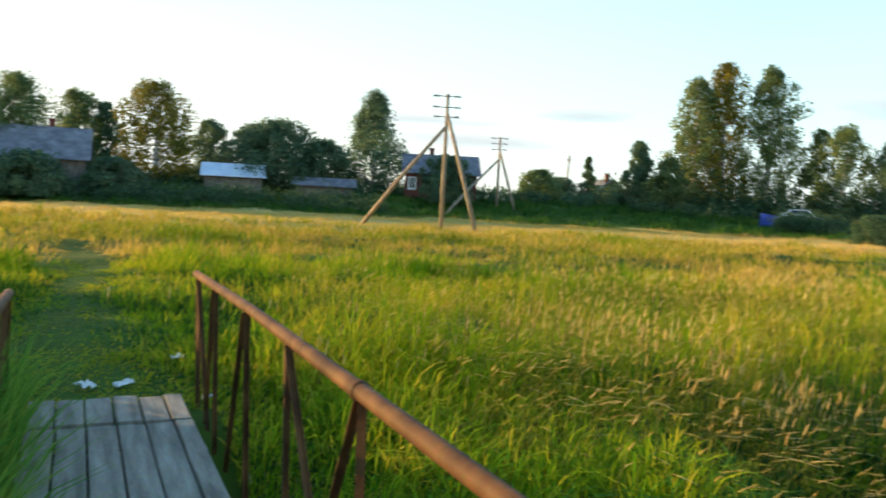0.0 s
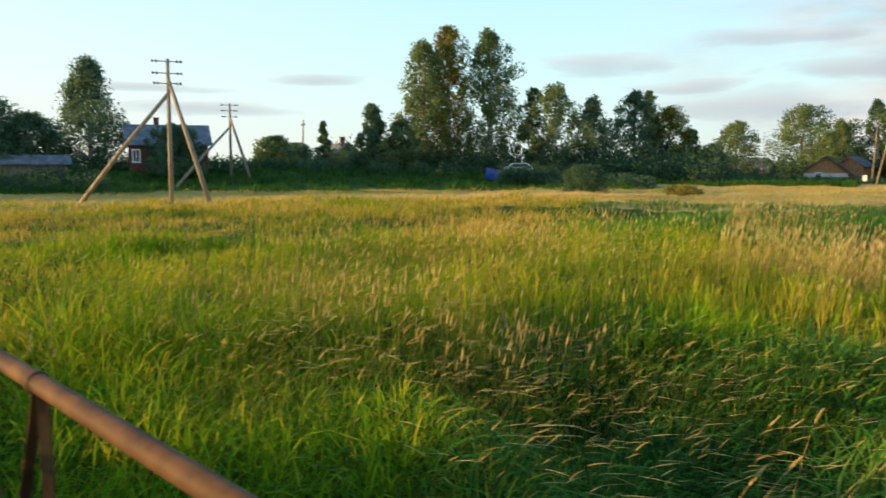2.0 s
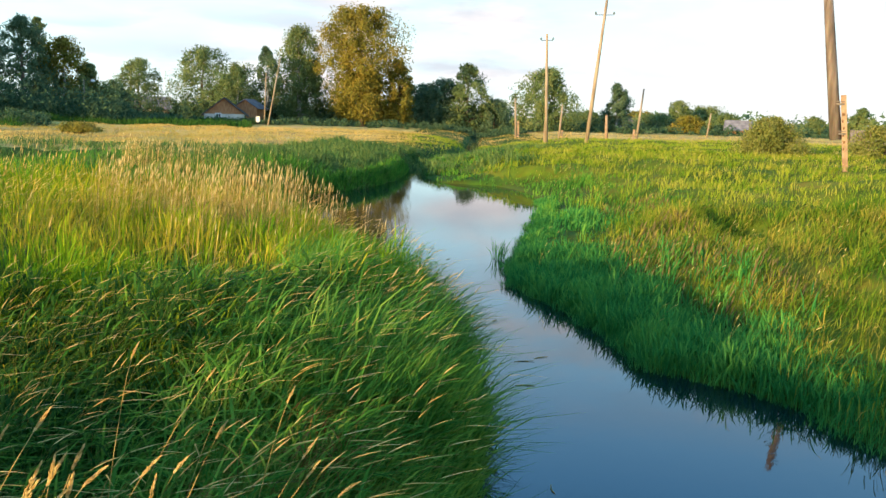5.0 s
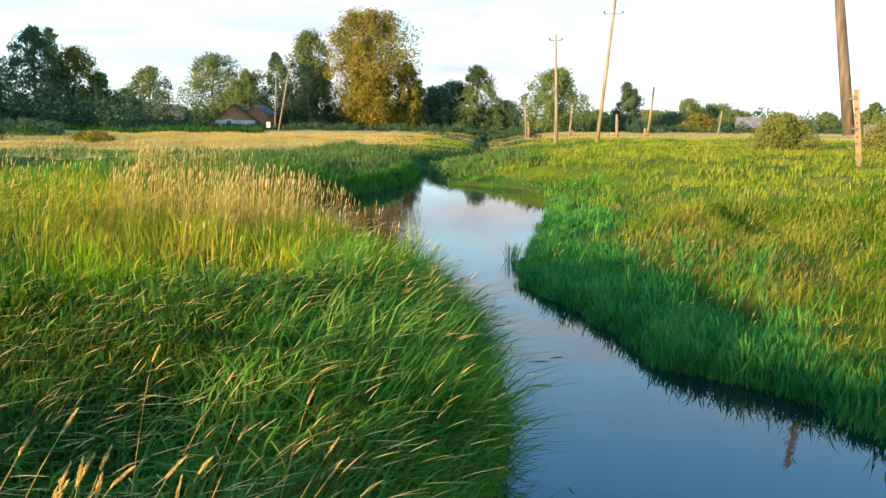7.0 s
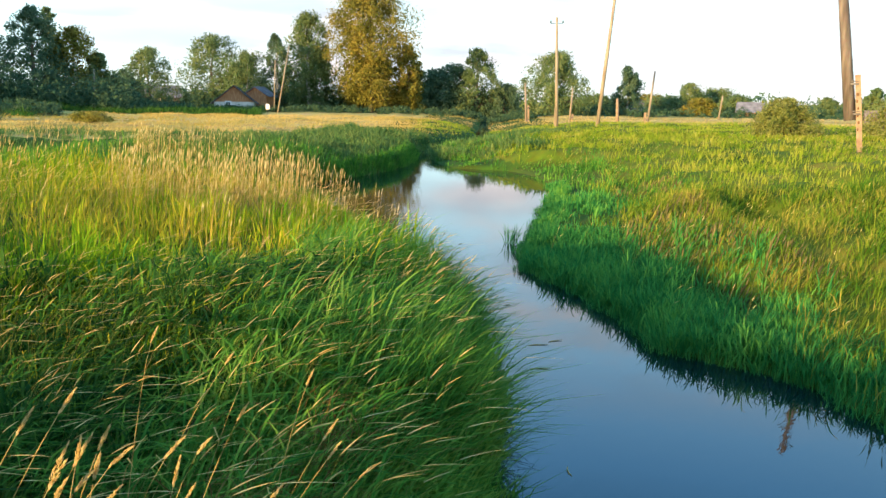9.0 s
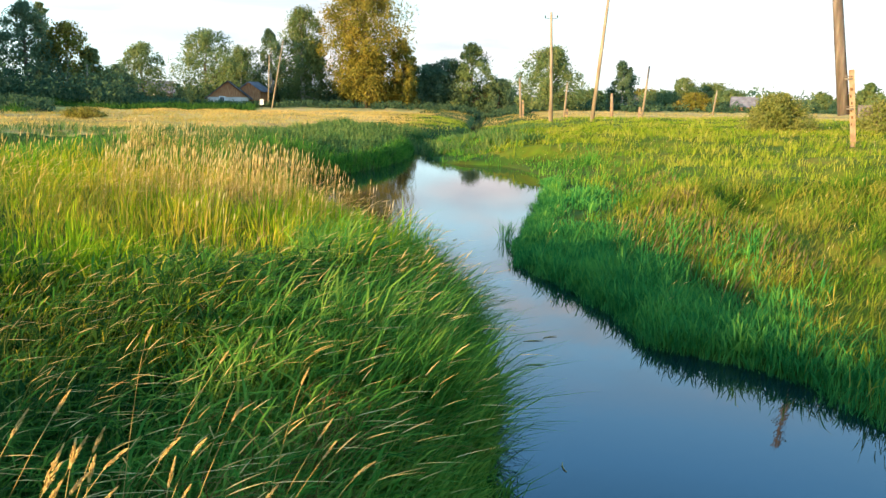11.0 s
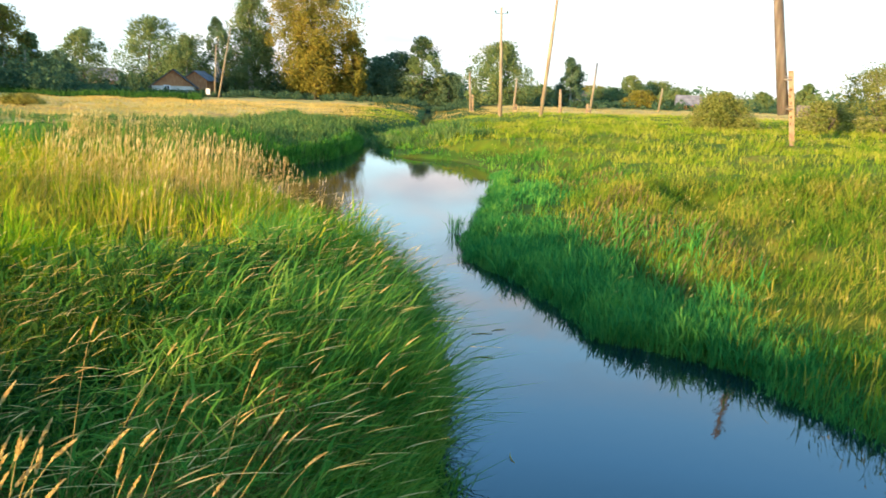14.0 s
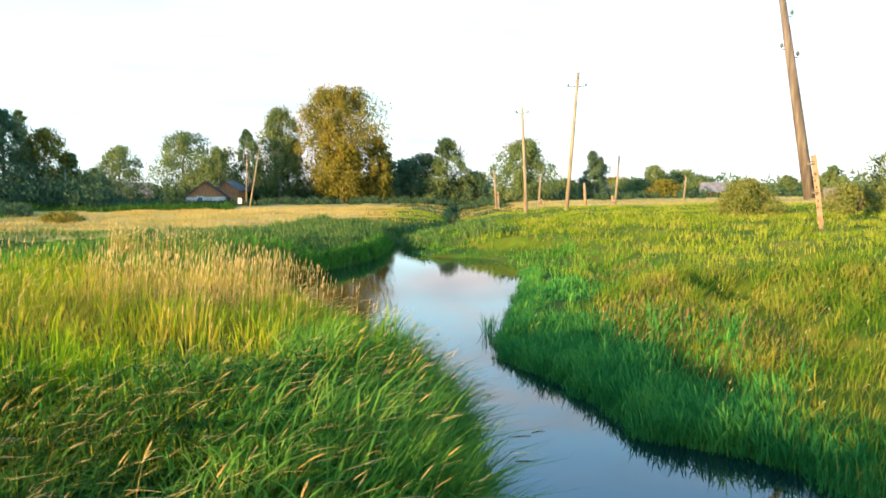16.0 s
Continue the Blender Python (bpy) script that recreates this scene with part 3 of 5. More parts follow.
def simple_pole(name, label, foot, top, radius=0.11, stub=0.0, stub_side=(0.2, 0), arms=(), mat=None, lifted=0.0, lamp=False, hooks=()):
    """A single pole from foot to top (both x, y, z), with a concrete stub beside it and crossarms at the given heights."""
    fx, fy, _ = foot
    z = float(height(fx, fy))
    p = thing(name, label, "power pole", fx, fy, z)
    d = Vector((top[0] - fx, top[1] - fy, top[2] - z))
    base = d * (lifted / d.z) if lifted else d * (-0.3 / d.z)
    part("mast", Shape().tube([base, d * 0.5, d], [radius * 1.25, radius * 1.05, radius * (0.62 if hooks else 0.8)], 12), mat or M_POLE, p, "", True)
    if stub:
        sx, sy = stub_side
        tilt = d * (stub / d.z)
        part("stub", Shape().beam((sx - tilt.x * 0.15, sy - tilt.y * 0.15, -0.4), (sx + tilt.x * 0.75, sy + tilt.y * 0.75, stub), 0.24, 0.20), M_CONCRETE, p, "square concrete stub bound to the mast")
        for h in (lifted + 0.25, stub - 0.35):
            a = d * (h / d.z)
            q = Vector((sx, sy, 0)) * 0.5 + a * 0.95
            part("wire_binding", Shape().box((q.x, q.y, h), (radius * 2.1, abs(complex(sx, sy)) + radius + 0.04, 0.07)).box((q.x, q.y, h + 0.10), (radius * 2.05, abs(complex(sx, sy)) + radius + 0.03, 0.03)), M_IRON, p)
    for h, half in arms:
        a = d * ((h - z) / d.z)
        side = Vector((AX_S[0], AX_S[1], 0))
        arm = part("crossarm", Shape().beam(a - side * half, a + side * half, 0.06, 0.05), M_IRON, p, "iron crossarm")
        for k in (-1, 1):
            ins = Shape()
            q = a + side * half * k
            insulator(ins, q.x, q.y, q.z + 0.02, (0, 0, 1), 1.4)
            part("insulator", ins, M_PORCELAIN, arm)
    for h, way in hooks:
        a, o = d * ((h - z) / d.z), Vector((0.35, -0.94, 0)) * way
        hook = part("hook", Shape().tube([a + o * radius * 0.7, a + o * (radius + 0.06), a + o * (radius + 0.10) + Vector((0, 0, 0.10))], 0.016, 6), M_IRON, p, "bent iron hook")
        ins, q = Shape(), a + o * (radius + 0.10)
        insulator(ins, q.x, q.y, q.z + 0.06, (0, 0, 1), 1.2)
        part("insulator", ins, M_PORCELAIN, hook)
    if hooks:
        for i in range(6):
            h = 0.9 + 0.27 * i
            c = Vector((stub_side[0], stub_side[1], 0)) + d * (h / d.z) * 0.82
            part("painted_mark", Shape().box((c.x - 0.122, c.y + 0.02 * (-1) ** i, h), (0.006, 0.055 + 0.02 * (i % 3), 0.10)), M_RUST, p, "faded rusty painted mark")
    if lamp:
        a = d * 0.96
        arm = part("lamp_arm", Shape().tube([a, a + Vector((0.3, -0.25, 0.15)), a + Vector((0.7, -0.6, 0.12))], 0.025, 6), M_IRON, p)
        part("lamp_head", Shape().tube([a + Vector((0.6, -0.5, 0.10)), a + Vector((0.75, -0.62, 0.08)), a + Vector((0.95, -0.8, 0.06))], [0.08, 0.15, 0.07], 8), M_WHITE, arm, "white street lamp head")
    return p


simple_pole("utility_pole", "leaning dark wooden pole bound to a concrete stub", (36.5, 3.62, 0), (36.33, 5.13, 10.9), 0.18, 3.0, (0.02, -0.26), (), M_POLE_DARK, lifted=1.25, hooks=((10.3, 1), (9.5, -1), (8.7, 1), (7.4, -1), (7.05, 1)))
simple_pole("utility_pole", "upright pale wooden pole beside a short stub", (64.4, 29.0, 0), (64.3, 29.3, 8.8), 0.12, 0, (0, 0), [(8.3, 0.5)], M_POLE)
simple_pole("stub_post", "short grey wooden stub post in the grass", (66.3, 30.0, 0), (66.3, 30.0, 1.8), 0.12)
simple_pole("utility_pole", "tall leaning pale wooden pole with a crossarm", (62.0, 24.4, 0), (62.4, 23.5, 11.0), 0.13, 0, (0, 0), [(9.9, 0.7)], M_POLE)
simple_pole("stub_post", "grey concrete stub post in the meadow", (75.8, 27.9, 0), (75.8, 28.0, 2.3), 0.14, mat=M_CONCRETE)
simple_pole("utility_pole", "thin slanting wooden pole tied to a concrete stub", (80.5, 26.5, 0), (80.7, 26.1, 5.0), 0.10, 1.0, (-0.1, 0.3))
simple_pole("utility_pole", "distant thin wooden pole by the stream", (85.8, 42.6, 0), (85.7, 42.8, 4.0), 0.11, 1.9, (0.2, -0.2))
simple_pole("utility_pole", "distant slim pole on a concrete foot", (83.3, 36.1, 0), (83.4, 35.9, 3.4), 0.10, 0.8, (0.2, -0.2))
simple_pole("utility_pole", "thin leaning pole before far houses", (102.8, 25.1, 0), (102.9, 24.8, 2.9), 0.09)
simple_pole("utility_pole", "distant bare pole behind the hedges", (16.4, 108.8, 0), (16.7, 108.7, 8.7), 0.11, 0, (0, 0), [(8.0, 0.4)])
simple_pole("street_lamp", "wooden street lamp pole with a white lamp head", (60.4, 86.5, 0), (60.6, 86.4, 5.0), 0.10, lamp=True)
simple_pole("utility_pole", "grey pole beside the red gabled house", (79.9, 76.5, 0), (80.1, 76.3, 6.8), 0.08)
simple_pole("utility_pole", "slanting wooden brace pole before the trees", (73.0, 69.3, 0), (74.1, 68.2, 8.2), 0.075)

sg = thing("road_sign", "small white sign board on a thin post", "sign", 67.9, 65.9, float(height(67.9, 65.9)), -46)
part("post", Shape().tube([(0, 0, -0.2), (0, 0, 0.95)], 0.03, 8), M_IRON, sg)
part("board", Shape().box((0, -0.04, 0.8), (0.42, 0.02, 0.62)), M_WHITE, sg, "white sign board")


# ---- houses ----
def house(label, x, y, turn, width, depth, wall_h, roof_h, wall, roof, gable=None, windows=(), chimney=None, z=None, name="house"):
    """Local frame: the ridge runs along x; windows: (side, offset, sill, w, h), side f (front, -y) or l (left, -x)."""
    g = float(height(x, y)) if z is None else z
    h = thing(name, label, "house", x, y, g, turn)
    w, d = width / 2, depth / 2
    sh = Shape()
    sh.box((0, 0, wall_h / 2 - 0.3), (width, depth, wall_h + 0.6))
    part("wall", sh, wall, h)
    for sx, nm in ((-1, "gable"), (1, "gable")):
        part(nm, Shape().add([(sx * (w - 0.15), -d, wall_h), (sx * (w - 0.15), d, wall_h), (sx * (w - 0.15), 0, wall_h + roof_h), (sx * w, -d, wall_h), (sx * w, d, wall_h), (sx * w, 0, wall_h + roof_h)], [(0, 1, 2), (3, 5, 4), (0, 3, 4, 1), (1, 4, 5, 2), (2, 5, 3, 0)]), gable or wall, h)
    for sy in (-1, 1):
        e, t = 0.45, 0.09
        k = roof_h / d
        a, b = (sy * (d + e), wall_h - k * e), (0, wall_h + roof_h)
        ov = w + 0.4
        v = [(sx * ov, p[0], p[1] + dz + 0.02) for dz in (0, t) for sx in (-1, 1) for p in (a, b)]
        part("roof_slope", Shape().add(v, [(0, 1, 3, 2), (4, 6, 7, 5), (0, 2, 6, 4), (2, 3, 7, 6), (3, 1, 5, 7), (1, 0, 4, 5)]), roof, h)
        n = max(4, int(width / 1.1))
        for i in range(n + 1):
            xx = -ov + 2 * ov * i / n
            part("roof_seam", Shape().beam((xx, a[0], a[1] + t + 0.03), (xx, b[0], b[1] + t + 0.03), 0.05, 0.05), roof, h) if name == "house" and i % 2 == 0 else None
    if chimney is not None:
        part("chimney", Shape().box((chimney, 0.3, wall_h + roof_h + 0.1), (0.5, 0.5, 1.3)).box((chimney, 0.3, wall_h + roof_h + 0.78), (0.6, 0.6, 0.12)), M_WALL_RED, h, "dark brick chimney")
    for side, o, sill, ww, wh in windows:
        m = pose(o, -d, sill + wh / 2) if side == "f" else pose(-w, o, sill + wh / 2, 0, 0, -90)
        win = new("window", Shape().box((0, -0.03, 0), (ww + 0.24, 0.06, wh + 0.24)).mesh("window_frame", M_WHITE))
        win.parent, win.matrix_local = h, m
        for cx in (-ww / 4, ww / 4):
            part("pane", Shape().box((cx, -0.065, 0), (ww / 2 - 0.07, 0.02, wh - 0.06)), M_GLASS, win)
        part("window_sill", Shape().box((0, -0.10, -wh / 2 - 0.14), (ww + 0.3, 0.14, 0.05)), M_WHITE, win)
    return h


house("long grey-roofed wooden house behind garden trees", -37.2, 73.5, 22, 9.0, 7.0, 2.6, 2.6, M_WALL_WOOD, M_ROOF_GREY, chimney=1.5, windows=[("f", -2.5, 0.9, 1.0, 1.2), ("f", 1.0, 0.9, 1.0, 1.2)])
house("low shed with a pale blue tin roof", -21.6, 83.5, 14, 5.6, 4.6, 1.5, 1.1, M_WALL_WOOD, M_ROOF_LIGHT, name="shed")
house("low outbuilding with a whitish roof among bushes", -12.5, 85.5, 8, 5.8, 4.0, 0.9, 0.7, M_WALL_WOOD, M_ROOF_GREY, name="shed")
house("dark red wooden house with a grey slate roof", -0.4, 89.6, 3, 7.6, 6.4, 2.6, 1.9, M_WALL_RED, M_ROOF_GREY, windows=[("f", -3.1, 0.8, 0.6, 1.1), ("f", -0.6, 0.8, 0.6, 1.1), ("f", 1.9, 0.8, 0.6, 1.1)], chimney=-1.0)
house("distant dark house with a steep roof", 21.0, 105.5, 100, 5.0, 4.0, 1.9, 1.6, M_WALL_WOOD, M_ROOF_GREY, chimney=-1.4)
house("grey-roofed village house behind bushes", 93.5, 118.5, -38, 9.0, 6.0, 2.0, 1.8, M_WALL_WOOD, M_ROOF_GREY, windows=[("f", 2.0, 0.7, 1.0, 1.2)])
house("wooden house with an orange gable and dark grey roof", 83.0, 86.9, 43, 5.6, 5.4, 1.0, 2.1, M_WALL_PALE, M_ROOF_DARK, M_WALL_BRICK, windows=[("l", 0.8, 0.3, 0.6, 0.7)], z=0.35)
house("house annex with an orange boarded wall", 88.4, 87.6, 22, 3.0, 3.4, 2.0, 1.1, M_WALL_BRICK, M_ROOF_GREY, name="shed", z=0.35)
house("far brick house with a brown-grey roof", 139.5, 29.2, -80, 3.4, 4.0, 1.0, 1.3, M_WALL_BRICK, M_ROOF_GREY)
house("far low blue-walled house among trees", 163.0, 52.0, -75, 9.0, 6.0, 1.4, 1.0, M_WALL_BLUE, M_WALL_WOOD)
house("small far wooden hut with a low roof", 71.5, 5.2, -80, 1.8, 1.8, 0.6, 0.7, M_WALL_WOOD, M_WALL_WOOD, name="shed")


def car(x, y, turn):
    z = float(height(x, y))
    c = thing("car", "white parked car on the village track", "car", x, y, z, turn)
    prof = [(-2.0, 0.35), (2.0, 0.35), (2.05, 0.7), (1.2, 0.88), (0.6, 1.38), (-1.1, 1.40), (-1.9, 0.95), (-2.08, 0.75)]
    k = len(prof)
    v = [(a, sy * (0.78 if b < 1.2 else 0.62), b) for sy in (-1, 1) for a, b in prof]
    part("body", Shape().add(v, [tuple(range(k)), tuple(range(2 * k - 1, k - 1, -1))] + [(i, i + k, (i + 1) % k + k, (i + 1) % k) for i in range(k)]), M_WHITE, c, "white painted body")
    for sy in (-1, 1):
        part("side_window", Shape().add([(-1.25, sy * 0.79, 0.95), (0.85, sy * 0.79, 0.95), (0.5, sy * 0.66, 1.32), (-1.0, sy * 0.66, 1.32)], [(0, 1, 2, 3)]), M_GLASS, c)
        for sx in (-1.25, 1.25):
            part("wheel", Shape().tube([(sx, sy * 0.62, 0.31), (sx, sy * 0.82, 0.31)], 0.31, 14), M_RUBBER, c)


car(37.2, 83.6, -25)
tent_z = float(height(31.7, 77.9))
tn = thing("tarpaulin_tent", "blue tarpaulin cover stretched over a garden stack", "tarpaulin", 31.7, 77.9, tent_z, -20)
part("cover", Shape().add([(-1.1, -0.6, 0), (0.8, -0.7, 0), (0.8, 0.7, 0), (-1.1, 0.6, 0), (-0.9, -0.2, 1.25), (0.5, -0.2, 1.05), (0.5, 0.25, 1.05), (-0.9, 0.25, 1.25)], [(0, 1, 5, 4), (1, 2, 6, 5), (2, 3, 7, 6), (3, 0, 4, 7), (4, 5, 6, 7), (3, 2, 1, 0)]), M_TARP, tn)
part("flap", Shape().add([(0.6, -0.74, 0), (1.0, -0.72, 0), (0.97, -0.70, 0.8), (0.6, -0.4, 0.95)], [(0, 1, 2, 3)]), M_WHITE, tn, "white flap")


# ---- trees ----
def leaf_cloud(rng, centres, radii, per, size, heart=None, droop=1.1):
    """Leaf sprigs scattered round the clump centres."""
    n = len(centres) * per
    c = np.repeat(centres, per, 0)
    d = rng.normal(size=(n, 3))
    d /= np.linalg.norm(d, axis=1, keepdims=True)
    p = c + d * np.repeat(radii, per)[:, None] * (rng.random((n, 1)) ** 0.42 * 1.12) * np.array([1, 1, droop])
    u = rng.normal(size=(n, 3))
    u /= np.linalg.norm(u, axis=1, keepdims=True)
    out = d
    if heart is not None:
        far = p - np.asarray(heart)
        out = d * 0.55 + far / (np.linalg.norm(far, axis=1, keepdims=True) + 1e-6)
    w = np.cross(u, out + rng.normal(size=(n, 3)) * 0.5)
    w /= np.linalg.norm(w, axis=1, keepdims=True) + 1e-9
    k = size * rng.uniform(0.6, 1.3, (n, 1))
    v = np.stack([p - u * k * 0.8, p + w * k * 0.75, p + u * k], 1).reshape(-1, 3)
    t = np.arange(n * 3).reshape(-1, 3)
    return v, t


def tree(name, label, x, y, top, halfw, leaf, bark, seed, bottom=0.2, shape="oval", clumps=46, per=95, size=0.26, lean=0.0):
    """A trunk with limbs and a crown of leaf sprigs; bottom: where the crown begins, as a share of the height."""
    rng = np.random.default_rng(seed)
    z = float(height(x, y))
    H = top - z
    t = thing(name, label, "tree", x, y, z)
    r0 = 0.018 * H + 0.05
    bends = [(lean * k * k * H + rng.normal() * 0.012 * H * k, rng.normal() * 0.012 * H * k, k * H) for k in (0, 0.25, 0.5, 0.75, 0.93)]
    bends[0] = (0, 0, -0.3)
    tr = Shape().tube(bends, [r0 * 1.25, r0, r0 * 0.72, r0 * 0.4, r0 * 0.12], 9)
    cs, rs = [], []
    for i in range(clumps):
        k = bottom + (1 - bottom) * (i + rng.random()) / clumps
        q = (k - bottom) / (1 - bottom)
        if shape == "oval":
            prof = (1 - q ** 2.4) ** 0.6 * (0.72 + 0.28 * min(1.0, q * 3))
        elif shape == "cone":
            prof = (1.02 - q) ** 0.8
        elif shape == "crown":
            prof = (0.55 + 0.2 * math.sin(q * 9) if q < 0.42 else 1.0 - 0.25 * max(0, 0.6 - q)) * (1 - max(0, q - 0.75) / 0.25 * 0.5)
        else:
            prof = (1 - q * q) ** 0.5
        a = rng.random() * 2 * math.pi
        lobe = 1.0 if shape == "bush" else 0.86 + 0.16 * math.sin(2 * a + seed) * math.sin(q * 7 + seed * 1.7) + 0.14 * math.sin(3 * a - 5 * q + seed * 0.6)
        rad = halfw * prof * lobe * (rng.random() ** 0.4) * rng.uniform(0.85, 1.15)
        rc = max(0.26, halfw * (0.10 + 0.17 * rng.random()) * (0.7 + 0.3 * prof))
        zz = min(k * H, H - rc * 0.7)
        ax = np.interp(k, [0, 0.25, 0.5, 0.75, 0.93], [b[0] for b in bends])
        ay = np.interp(k, [0, 0.25, 0.5, 0.75, 0.93], [b[1] for b in bends])
        cx, cy = ax + math.cos(a) * rad, ay + math.sin(a) * rad
        cs.append((cx, cy, zz))
        rs.append(rc)
        if i % 5 == 0 and shape != "bush":
            z0 = max(0.1 * H, zz - rad * 0.9)
            kk = z0 / H
            bx = np.interp(kk, [0, 0.25, 0.5, 0.75, 0.93], [b[0] for b in bends])
            by = np.interp(kk, [0, 0.25, 0.5, 0.75, 0.93], [b[1] for b in bends])
            tr.tube([(bx, by, z0), ((bx + cx) / 2, (by + cy) / 2, (z0 + zz) / 2 + 0.1 * rad), (cx, cy, zz)], [r0 * 0.4 * (1.1 - k), r0 * 0.25 * (1.1 - k), 0.015], 5)
    if shape == "bush":
        for i in range(7):
            a = i * 0.9 + rng.random()
            tr.tube([(0, 0, -0.1), (math.cos(a) * halfw * 0.4, math.sin(a) * halfw * 0.4, H * 0.45), (math.cos(a) * halfw * 0.7, math.sin(a) * halfw * 0.7, H * 0.85)], [0.05, 0.03, 0.01], 5)
    part("trunk", tr, bark, t, "", True)
    v, f = leaf_cloud(rng, np.array(cs), np.array(rs), per, size, (0, 0, H * (bottom + 1) * 0.45), 1.25 if name == "birch_tree" else 1.0)
    v[:, 2] = np.maximum(v[:, 2], 0.02)
    ob = new("crown", tri_mesh("crown", v, f, leaf))
    ob.parent = t
    return t


B, A = M_BIRCH, M_BARK
G1, G2, G3, G4 = M_LEAF, M_LEAF_GOLD, M_LEAF_DARK, M_LEAF_PALE
